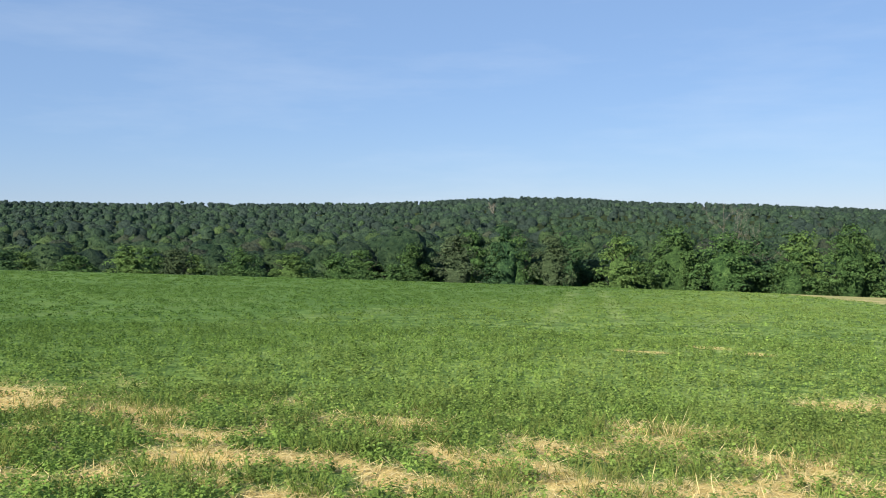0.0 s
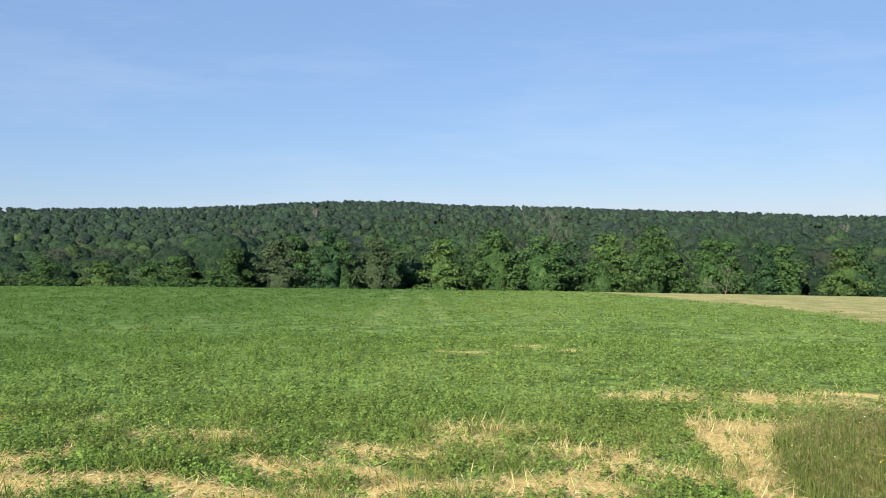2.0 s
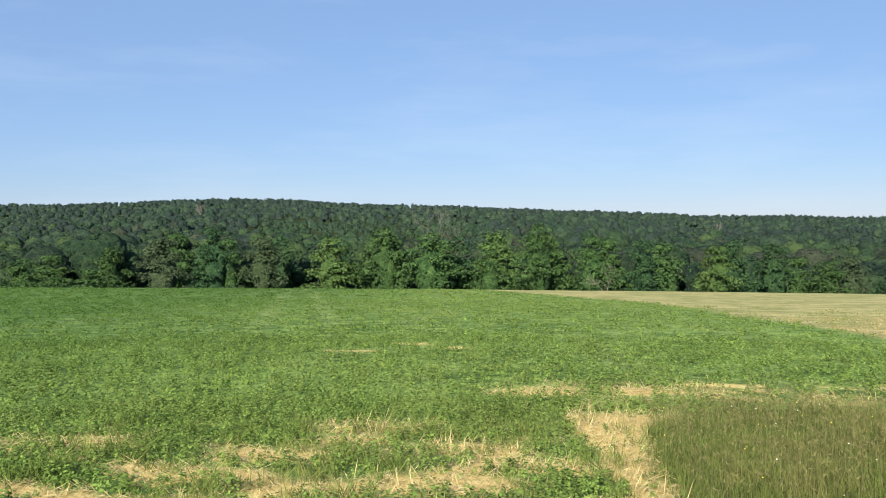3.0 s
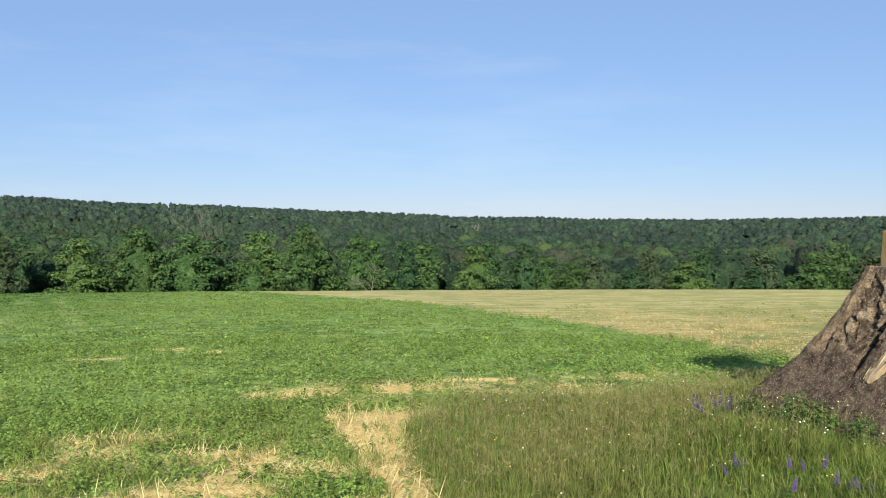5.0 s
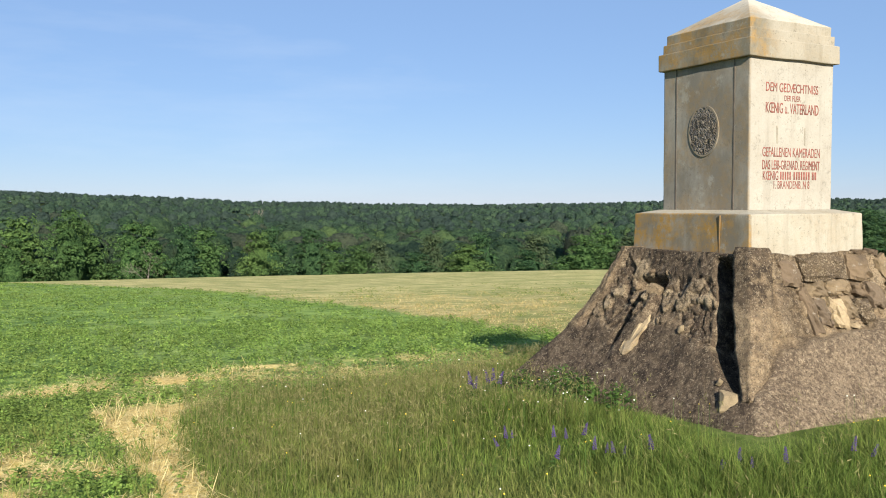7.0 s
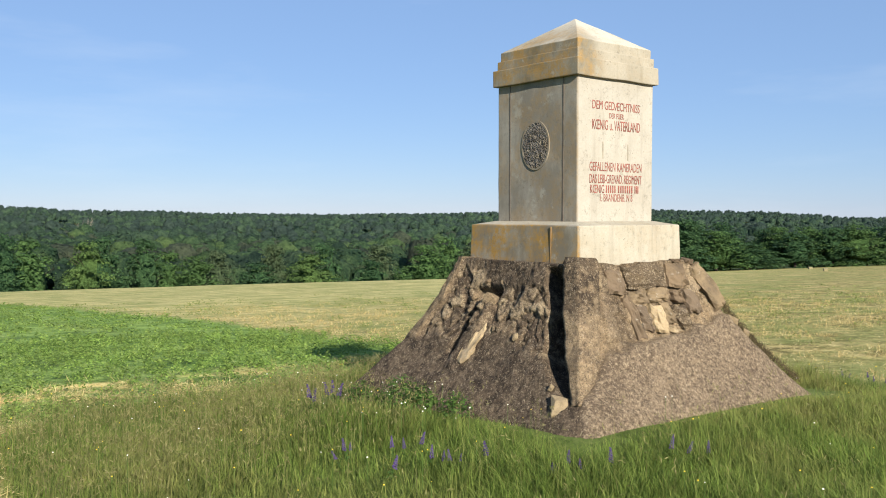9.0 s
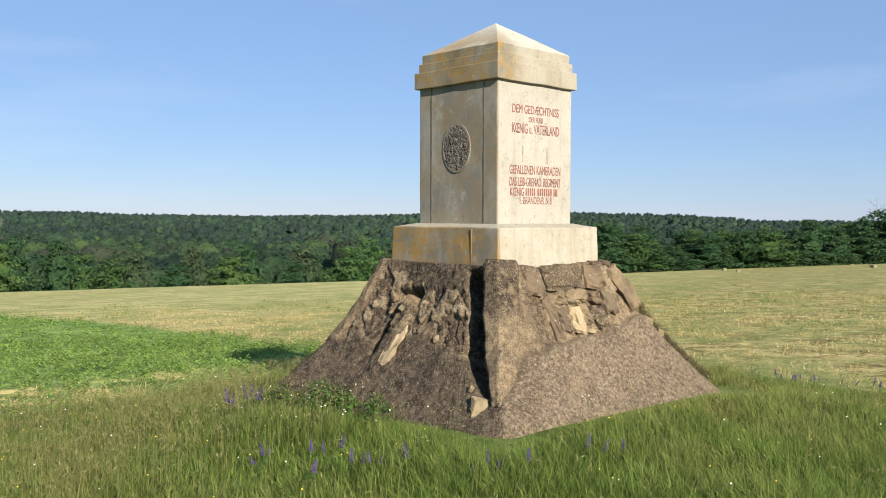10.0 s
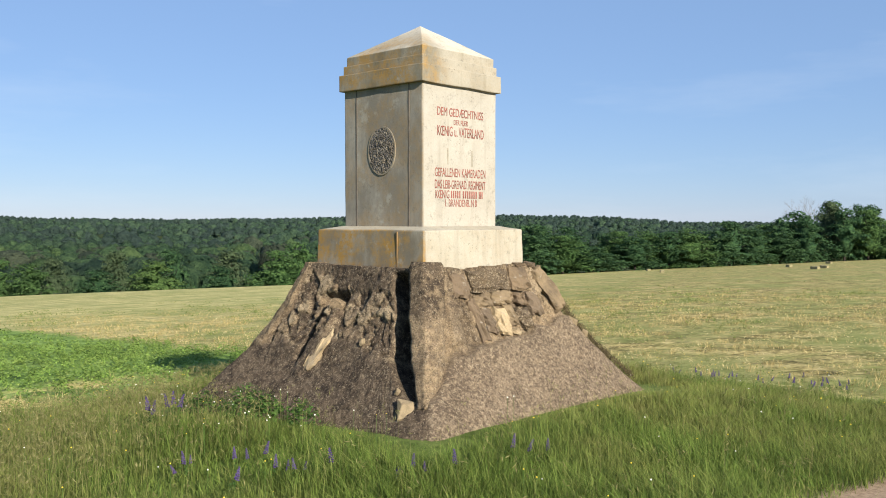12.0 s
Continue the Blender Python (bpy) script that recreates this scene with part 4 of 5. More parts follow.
        v.co = Vector((a * k * 0.095, b * k * 0.10, c * k * 0.27)) + noise.noise_vector(v.co * 1.7 + Vector((7, 0, 0))) * 0.035
    bmesh.ops.recalc_face_normals(bm, faces=bm.faces)
    o = new("stone", bm_mesh("slab", bm, M_BLOCK))
    o.parent = base
    o.matrix_local = Matrix.LocRotScale((0.915, -0.985, 1.40), Euler((-0.42, -0.42, 0.1)), None)
    tagged(o, "brown broken slab leaning on the base")
    stone((0.80, -0.86, 1.675), (0.10, 0.09, 0.05), (0.1, 0.2, 0.3))
    stone((0.62, -0.85, 1.69), (0.09, 0.08, 0.035), (0.1, 0.0, 0.6))
    n = 2600
    f = rng.random(n)
    z = 1.42 - 0.98 * f
    H = rock_half(z)
    p = np.stack([H + rng.normal(0.0, 0.022, n), -H + np.abs(rng.normal(0.0, 0.03, n)) - 0.02, z + rng.normal(0.015, 0.02, n)], -1)
    up = unit(np.stack([np.full(n, 0.5), np.full(n, -0.1), np.full(n, 0.55)], -1) + rng.normal(0, 0.5, (n, 3)))
    sd = unit(np.cross(up, rng.normal(0, 1, (n, 3))))
    moss = new("dry_moss", quads_mesh("dry_moss", p, sd * 0.003, up * rng.uniform(0.012, 0.035, (n, 1)), M_MOSS))
    moss.parent = base
    tagged(moss, "brown dry moss along the corner edge")

    # the long slab added for the pillar's sunlit flank, the lump over the hollow and the block at the foot of the ridge
    bm = box_bm(-1, -1, -1, 1, 1, 1)
    bmesh.ops.subdivide_edges(bm, edges=bm.edges[:], cuts=5, use_grid_fill=True)
    for v in bm.verts:
        a, b, c = v.co
        k = 1 - 0.10 * (abs(a) ** 4 + abs(b) ** 4 + abs(c) ** 4 - 1)
        k *= math.sqrt(1 - 0.62 * c ** 4)
        v.co = Vector((a * k * 0.074 * (1 - 0.12 * c + 0.25 * noise.noise(Vector((c * 1.5, 3, 1)))), b * k * 0.05, c * 0.225)) + noise.noise_vector(v.co * 1.4) * 0.04
    bmesh.ops.recalc_face_normals(bm, faces=bm.faces)
    # sun on the broken flank is put into this pale colour
    o = new("stone", bm_mesh("slab", bm, M_PALE))
    o.parent = base
    d = Vector((0.26, -0.14, 0.39)).normalized()
    out = Vector((-0.83, 0.0, 0.56))
    out = (out - d * out.dot(d)).normalized()
    side = out.cross(d)
    o.matrix_local = Matrix(((side.x, out.x, d.x, -1.286), (side.y, out.y, d.y, 0.135), (side.z, out.z, d.z, 0.884), (0, 0, 0, 1)))
    tagged(o, "long slab painted pale for a pillar's sunlit broken flank")
    foot = hulls[3].copy()
    foot.materials[0] = M_PALE
    o = new("stone", foot)
    o.parent = base
    o.matrix_local = Matrix.LocRotScale((-1.525, -1.285, 0.50), Euler((0.1, 0.5, 0.9)), (0.10, 0.12, 0.15))
    tagged(o, "pale broken limestone block")
    stone((-1.075, 0.12, 1.315), (0.075, 0.095, 0.075), (0.3, 0.4, 0.2), "rounded pale limestone lump")
    stone((-1.03, 0.43, 1.325), (0.05, 0.06, 0.055), (0.6, 0.1, 0.2))
    for y, z, w in ((-1.12, 0.655, 0.03), (-0.41, 1.0, 0.035)):
        o = new("stone", foot)
        o.parent = base
        o.matrix_local = Matrix.LocRotScale((-float(rock_half(z)) - 0.005, y, z), Euler(rng.uniform(-0.6, 0.6, 3)), (w, w, w * 1.6))
    for x, z, w in ((1.13, 1.045, 0.05), (1.225, 0.925, 0.045), (1.09, 1.09, 0.03)):
        o = new("stone", foot)
        o.parent = base
        o.matrix_local = Matrix.LocRotScale((x, -float(rock_half(z)) - 0.03, z), Euler((0.3, -0.35, 0.2)), (w * 0.8, w, w * 1.6))

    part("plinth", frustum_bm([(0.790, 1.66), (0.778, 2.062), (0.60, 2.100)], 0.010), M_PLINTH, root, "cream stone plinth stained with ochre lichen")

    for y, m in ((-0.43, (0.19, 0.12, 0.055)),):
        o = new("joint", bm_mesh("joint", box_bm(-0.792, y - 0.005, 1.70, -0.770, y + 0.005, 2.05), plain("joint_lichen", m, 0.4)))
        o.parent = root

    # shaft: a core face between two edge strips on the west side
    shaft = part("shaft", frustum_bm([(0.575, 2.09), (0.575, 3.54)], 0.012), M_SHAFT, root, "cream cast stone block, stains and shade painted grey on its west face")
    # dark strips put the shadow of two upright grooves into colour
    for y in (0.386, -0.389):
        o = new("joint", bm_mesh("joint", box_bm(-0.5785, y - 0.007, 2.10, -0.570, y + 0.007, 3.53), plain("joint_shadow", (0.12, 0.10, 0.08), 0.3)))
        o.parent = shaft

    # oval plaque with its rim
    def oval(name, rx, rz, x0, x1, mat, label, inner=None):
        bm = bmesh.new()
        n = 56
        ring = lambda a, b, x: [bm.verts.new((x, a * math.cos(math.tau * i / n), 2.878 + b * math.sin(math.tau * i / n))) for i in range(n)]
        if inner:
            o0, o1, i1, i0 = ring(rx, rz, x0), ring(rx, rz, x1), ring(*inner, x1), ring(*inner, x0)
            for a, b in ((o0, o1), (o1, i1), (i1, i0)):
                for i in range(n):
                    bm.faces.new((a[i], a[(i + 1) % n], b[(i + 1) % n], b[i]))
        else:
            rings = [ring(rx * f, rz * f, x1) for f in np.linspace(1, 0.06, 18)]
            for a, b in zip(rings, rings[1:]):
                for i in range(n):
                    bm.faces.new((a[i], a[(i + 1) % n], b[(i + 1) % n], b[i]))
            bm.faces.new(rings[-1])
            for v in bm.verts:
                v.co.x += noise.fractal(v.co * 26, 0.8, 2.1, 3) * 0.007
        bmesh.ops.recalc_face_normals(bm, faces=bm.faces)
        o = new(name, bm_mesh(name, bm, mat))
        o.parent = shaft
        tagged(o, label)

    oval("plaque_rim", 0.203, 0.252, -0.568, -0.583, M_SHAFT, "raised oval stone rim", (0.185, 0.232))
    oval("plaque", 0.186, 0.233, -0.57, -0.584, M_PLAQUE, "dark weathered oval plaque with worn relief")

    # red painted inscription on the south face
    def line(text, x0, x1, z0, z1):
        cu = bpy.data.curves.new("line", "FONT")
        cu.body, cu.extrude, cu.offset = text, 0.02, 0.001
        tmp = new("line", cu)
        bpy.context.view_layer.update()
        me = bpy.data.meshes.new_from_object(tmp.evaluated_get(bpy.context.evaluated_depsgraph_get()))
        bpy.data.objects.remove(tmp)
        co = np.empty(len(me.vertices) * 3)
        me.vertices.foreach_get("co", co)
        co = co.reshape(-1, 3)
        lo, hi = co.min(0), co.max(0)
        f = (co - lo) / (hi - lo)
        co = np.stack([x0 + f[:, 0] * (x1 - x0), -0.5745 - 0.004 * f[:, 2], z0 + f[:, 1] * (z1 - z0)], -1)
        me.vertices.foreach_set("co", co.ravel())
        me.update()
        me.materials.clear()
        me.materials.append(M_RED)
        o = new("inscription_line", me)
        o.parent = shaft
        tagged(o, "red painted capital letters")

    line("DEM GEDÆCHTNISS", -0.362, 0.358, 3.220, 3.305)
    line("DER FUER", -0.112, 0.111, 3.137, 3.190)
    line("KŒNIG u. VATERLAND", -0.360, 0.366, 3.018, 3.118)
    line("GEFALLENEN KAMERADEN", -0.397, 0.396, 2.604, 2.694)
    line("DAS LEIB-GRENAD. REGIMENT", -0.396, 0.397, 2.483, 2.572)
    line("KŒNIG", -0.387, -0.18, 2.384, 2.468)
    for x0, x1, count in ((-0.155, 0.005, 5), (0.03, 0.27, 7), (0.29, 0.36, 3)):
        wide = (x1 - x0) / count
        for k in range(count):
            a = x0 + k * wide
            o = new("inscription_bar", bm_mesh("inscription_bar", box_bm(a, -0.5785, 2.388, a + wide * 0.55, -0.5745, 2.464), M_RED))
            o.parent = shaft
    line("1. BRANDENB. N 8", -0.241, 0.254, 2.301, 2.377)
    for x, z0, z1 in ((-0.203, 2.73, 2.90), (0.178, 2.72, 2.89)):
        bm = box_bm(x - 0.010, -0.5775, z0, x + 0.010, -0.570, z1, 0.003)
        o = new("rust_stain", bm_mesh("rust_stain", bm, M_STAIN))
        o.parent = shaft

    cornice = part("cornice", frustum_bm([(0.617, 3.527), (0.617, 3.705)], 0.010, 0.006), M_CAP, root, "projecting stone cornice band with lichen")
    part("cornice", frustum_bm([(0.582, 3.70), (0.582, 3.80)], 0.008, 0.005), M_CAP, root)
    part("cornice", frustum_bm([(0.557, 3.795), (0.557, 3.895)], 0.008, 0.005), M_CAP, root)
    part("cap_roof", frustum_bm([(0.552, 3.885), (0.550, 3.897), (0.006, 4.240)], 0.004, 0.005), M_ROOF, root, "low pyramid cap painted paler for sun and lichen, ochre on one side")


build_monument()


# ---- flowers and weeds in the grass ----
def build_flowers():
    bm = bmesh.new()
    for i in range(26):
        z = 0.20 + 0.16 * i / 26
        a = i * 2.4
        r = 0.016 * (1.15 - i / 30)
        p = Vector((math.cos(a) * r, math.sin(a) * r, z))
        m = bmesh.ops.create_icosphere(bm, subdivisions=1, radius=0.009 * (1.2 - i / 45), matrix=Matrix.Translation(p) @ Matrix.Diagonal((1.5, 1, 0.9, 1)))
    florets = bm_mesh("flower_head", bm, M_PURPLE)
    bm = bmesh.new()
    bmesh.ops.create_cone(bm, segments=5, radius1=0.004, radius2=0.002, depth=0.30, cap_ends=True, matrix=Matrix.Translation((0, 0, 0.15)))
    for i in range(6):
        a = i * 2.1
        q = [Vector((0, 0, 0.03 + 0.02 * i)), Vector((0.05, 0.014, 0.07 + 0.02 * i)), Vector((0.10, 0, 0.06 + 0.02 * i)), Vector((0.05, -0.014, 0.07 + 0.02 * i))]
        bm.faces.new([bm.verts.new(Matrix.Rotation(a, 3, "Z") @ v) for v in q])
    stem = bm_mesh("stem", bm, M_WEED)
    spots = [(-2.55, 1.14), (-2.62, 1.05), (-2.29, 1.19), (-2.33, 1.10), (-2.24, 1.26), (-2.95, -1.01), (-3.02, -0.93), (-2.88, -1.06), (-3.28, -0.67), (-3.36, -0.72), (-3.2, -0.6),
             (-2.94, -1.45), (-2.90, -1.52), (-3.0, -1.40), (-2.84, -1.51), (-2.69, -1.71), (-2.58, -2.19), (-2.50, -2.12), (-2.41, -2.21), (-2.36, -2.30), (-1.7, -2.55), (-1.62, -2.62), (-1.5, -2.75), (-3.3, -1.3), (-2.2, -2.45)]
    spots += [(4.3 + rng.uniform(-0.5, 0.3), -1.6 + rng.uniform(-0.9, 0.9)) for _ in range(16)]
    spots += [(4.1 + rng.uniform(-0.3, 0.3), -2.9 + rng.uniform(-0.4, 0.4)) for _ in range(10)]
    for k, (x, y) in enumerate(spots):
        f = rng.uniform(0.42, 0.62) if k > 24 else (rng.uniform(0.5, 0.85) if k > 4 else rng.uniform(0.95, 1.1))
        m = Matrix.LocRotScale((x, y, float(height(x, y))), Euler((rng.normal(0, 0.22), rng.normal(0, 0.22), rng.uniform(0, 6))), (f, f, f * 0.85))
        root = new("sage_flower")
        root.matrix_basis = m
        for nm, me in (("stem", stem), ("flower_head", florets)):
            o = new(nm, me)
            o.parent = root
        tagged(root, "purple sage flower spike standing in meadow grass", "flower", "sage flowers in the meadow")
    # pale and yellow specks of bloom
    for name, mat, n, w, lab in (("white_flowers", M_WHITE, 80, 0.006, "tiny white flower heads scattered in the grass"), ("yellow_flowers", M_YELLOW, 220, 0.0055, "tiny yellow flowers scattered in the grass")):
        x, y = rng.uniform(-5.5, 3.5, n), rng.uniform(-4.5, 4.0, n)
        if name == "white_flowers":
            x, y = np.r_[x, rng.normal(-2.55, 0.22, 26)], np.r_[y, rng.normal(-0.2, 0.6, 26)]
        k = (is_turf(x, y) > 0.5) & (np.maximum(np.abs(x), np.abs(y)) > 2.0)
        x, y = x[k], y[k]
        bm = bmesh.new()
        for a, b in zip(x, y):
            s = w * rng.uniform(0.6, 1.3)
            h = float(height(a, b)) + rng.uniform(0.22, 0.42)
            bmesh.ops.create_icosphere(bm, subdivisions=1, radius=s, matrix=Matrix.Translation((a, b, h)) @ Matrix.Diagonal((1, 1, 0.8 if w < 0.009 else 1.2, 1)))
            st = [bm.verts.new(Vector((a + d, b + e, h - g))) for d, e, g in ((-0.0015, 0, 0), (0.0015, 0, 0), (0.0015, 0, 0.3), (-0.0015, 0, 0.3))]
            bm.faces.new(st).material_index = 1
        me = bm_mesh(name, bm, mat)
        me.materials.append(M_WEED)
        tagged(new(name, me), lab, "flowers", kind="stuff")
    # leafy weeds at the foot of the base
    for wx, wy, s, n in ((-2.02, 0.37, 0.25, 900), (-2.05, 0.0, 0.21, 620), (-2.12, 0.85, 0.19, 460), (-2.0, -0.45, 0.17, 420), (-2.05, 1.3, 0.15, 300)):
        d = unit(rng.normal(0, 1, (n, 3))) * rng.uniform(0.5, 1.0, (n, 1)) * s
        d[:, 2] = np.abs(d[:, 2]) * 1.2 + 0.08
        c = d + [[wx, wy, float(height(wx, wy))]]
        nrm = unit(d + rng.normal(0, 0.12, (n, 3)) + [[0, 0, 0.08]])
        sd = unit(np.cross(nrm, rng.normal(0, 1, (n, 3))))
        q = rng.uniform(0.008, 0.019, (n, 1))
        tagged(new("leafy_weed", quads_mesh("leafy_weed", c, sd * q * 0.7, np.cross(nrm, sd) * q * 1.4, M_WEED)), "bushy dark green weed at the foot of the rubble base", "weed", "weeds at the monument's foot", "stuff")


build_flowers()


# ---- trees ----
def ico_arrays(level):
    bm = bmesh.new()
    bmesh.ops.create_icosphere(bm, subdivisions=level, radius=1)
    v = np.array([x.co for x in bm.verts])
    f = np.array([[x.index for x in p.verts] for p in bm.faces])
    bm.free()
    return v, f


ICO1, ICO2 = ico_arrays(1), ico_arrays(2)


def crown_mesh(name, lobes, leaves, leaf, mat, seed):
    """Lobes of leaf sprays round one uneven body of foliage, painted darker as inner shade."""
    g = np.random.default_rng(seed)
    V, L, S, T, n = [], [], [], [], 0
    for k, (c, r) in enumerate(lobes):
        c, r = np.array(c), np.array(r)
        hx = g.uniform(0, 90)
        bumpy = lambda d: 0.62 + 0.66 * vnoise(d[:, 0] * 2.6 + hx, d[:, 1] * 2.6 + d[:, 2] * 2.1 + hx, 1.0, 3, 2)
        # the inner body gets a darker tone, shade put into its colour
        tone = float(np.clip(g.normal(0.5, 0.2), 0, 1)) if k else 0.30
        if k == 0:
            iv, fa = ICO2
            V.append(c + iv * r * bumpy(iv)[:, None]), L.append(fa.ravel()), S.append(np.full(len(fa), 3)), T.append(np.full(len(iv), tone))
            n += len(iv)
        d = unit(g.normal(0, 1, (leaves, 3)))
        d[:, 2] = np.where(d[:, 2] < -0.3, -d[:, 2], d[:, 2])
        p = c + d * r * (bumpy(d) * g.uniform(0.75, 1.12, leaves))[:, None]
        nrm = unit(d + [[0, 0, 0.1]] + g.normal(0, 0.2, (leaves, 3)))
        s = unit(np.cross(nrm, g.normal(0, 1, (leaves, 3))))
        q = leaf * g.uniform(0.6, 1.4, (leaves, 1))
        u, s = np.cross(nrm, s) * q, s * q * 0.75
        V.append(np.stack([p - u, p + s - 0.1 * u, p + u, p - s - 0.1 * u], 1).reshape(-1, 3))
        L.append(np.arange(4 * leaves) + n), S.append(np.full(leaves, 4)), T.append(np.full(4 * leaves, tone))
        n += 4 * leaves
    me = array_mesh(name, np.concatenate(V), np.concatenate(L), np.concatenate(S), mat)
    me.attributes.new("tone", "FLOAT", "POINT").data.foreach_set("value", np.concatenate(T).astype(np.float32))
    me.shade_smooth()
    return me


def tree_kind(seed, tall, wide, mat, dead=0):
    """Trunk with limbs, and a crown of leafy lobes; tall is the whole height, wide the crown's half width."""
    g = np.random.default_rng(seed)
    bm = bmesh.new()

    def limb(a, b, r0, r1):
        a, b = Vector(a), Vector(b)
        m = Matrix.Translation((a + b) / 2) @ (b - a).to_track_quat("Z", "Y").to_matrix().to_4x4()
        bmesh.ops.create_cone(bm, segments=7, radius1=r0, radius2=r1, depth=(b - a).length, cap_ends=True, matrix=m)

    limb((0, 0, -1.5), (0.1, 0, tall * 0.35), 0.2, 0.15)
    limb((0.1, 0, tall * 0.35), (0, 0.1, tall * 0.8), 0.15, 0.06)
    for i in range(5):
        a = g.uniform(0, math.tau)
        z = tall * g.uniform(0.2, 0.6)
        limb((0, 0, z), (math.cos(a) * wide * 0.7, math.sin(a) * wide * 0.7, z + tall * 0.18), 0.07, 0.03)
    trunk = bm_mesh("trunk", bm, M_BARK)
    lobes = [((0, 0, tall * 0.45), (wide * 0.48, wide * 0.48, tall * 0.36))]
    for i in range(66):
        f = g.uniform(0.0, 1.0)
        z = tall * (0.02 + 0.89 * f)
        w = wide * (0.55 + 0.6 * math.sin(math.pi * min(1, 0.25 + 0.75 * f)) ** 0.8) * (1 - 0.72 * f ** 3)
        a, d = g.uniform(0, math.tau), math.sqrt(g.uniform(0.35, 1)) * w * 0.84
        r = wide * g.uniform(0.16, 0.36)
        lobes.append(((math.cos(a) * d, math.sin(a) * d, z), (r * 1.15, r * 1.15, r * 0.8)))
    crown = crown_mesh("crown", lobes, 52, 0.2, mat, seed)
    return trunk, crown


def plant_tree(kind, x, y, f, fz, label, group, sink=0.0):
    root = new("tree")
    root.matrix_basis = Matrix.LocRotScale((x, y, float(height(x, y)) - sink), Euler((0, 0, rng.uniform(0, 6.28))), (f, f, fz))
    for nm, me in (("trunk", kind[0]), ("crown", kind[1])):
        o = new(nm, me)
        o.parent = root
    tagged(root, label, "tree", group)


KINDS = [tree_kind(11, 13, 4.2, M_LEAVES[0]), tree_kind(12, 13, 3.8, M_LEAVES[1]), tree_kind(13, 13, 3.6, M_LEAVES[2]), tree_kind(14, 13, 4.0, M_LEAVES[3]), tree_kind(15, 13, 4.6, M_LEAVES[0])]
WORDS = ["full-leaved green broadleaf tree at the edge of the wood", "dark green broadleaf tree at the edge of the wood", "light yellow-green broadleaf tree at the edge of the wood",
         "dull brownish-green broadleaf tree at the edge of the wood", "wide spreading green broadleaf tree at the edge of the wood"]
# slope up to the tops of the front trees at each bearing
FRONT_AZ = [-60, -46, -38, -32, -24, -20, -17, -12, -8, 0, 6, 10, 14, 20, 28, 34, 40, 48, 54, 58, 63, 68.5, 70, 72, 75, 92]
FRONT_UP = [-0.02, -0.020, -0.024, -0.026, -0.026, -0.010, -0.002, -0.001, -0.006, -0.006, -0.004, -0.004, -0.018, -0.026, -0.032, -0.026, -0.022, -0.028, -0.004, -0.008, -0.002, 0.004, 0.014, 0.023, 0.022, 0.022]


def build_front():
    az = -56.0
    while az < 90:
        for back in (0, 1, 2) if az > 50 else (0, 1):
            a = az + rng.uniform(-0.5, 0.5) + (0, 1.1, 0.5)[back]
            left = a < 50
            depth = (15, 25, 25)[back] if left else (3.5, 9.0, 14.5)[back]
            r = float(np.interp(a, RIM_AZ, RIM_R)) + depth + rng.uniform(-1, 1.5)
            x, y = EYE0[0] + r * math.sin(radians(a)), EYE0[1] + r * math.cos(radians(a))
            top = EYEZ + r * (float(np.interp(a, FRONT_AZ, FRONT_UP)) + rng.uniform(-0.024, 0.004) * (0.5 if back else 1))
            tall = max(3.5, top - float(height(x, y)))
            if left:
                i = int(rng.choice(5, p=(0.34, 0.20, 0.16, 0.1, 0.2) if a < 8 else (0.25, 0.32, 0.08, 0.2, 0.15)))
            else:
                i = int(rng.choice(5, p=(0.10, 0.82, 0.0, 0.03, 0.05)))
            f = tall / 13.0
            plant_tree(KINDS[i], x, y, max(0.85, min(1.3, f)) * rng.uniform(0.9, 1.3), f, WORDS[i], "trees along the wood edge")
        az += (3.5 if az < 50 else 2.3) * 106 / float(np.interp(az, RIM_AZ, RIM_R))


build_front()


def far_kinds(level, count, seed):
    """Unit crowns with cauliflower lobes: corners, faces and a reach for any direction."""
    g = np.random.default_rng(seed)
    iv, fa = ICO2 if level == 2 else ICO1
    out = []
    for _ in range(count):
        k = 34 if level == 2 else 14
        d = unit(g.normal(0, 1, (k, 3)) + [[0, 0, 0.3]])
        amp, sharp = g.uniform(0.08, 0.30, k) * (1 if level == 2 else 0.6), g.uniform(14, 40, k)

        def reach(v, d=d, amp=amp, sharp=sharp):
            return 0.74 + (amp * np.exp((v @ d.T - 1) * sharp)).max(1)

        out.append((iv * reach(iv)[:, None], fa[iv[fa].mean(1)[:, 2] > -0.45], reach))
    return out


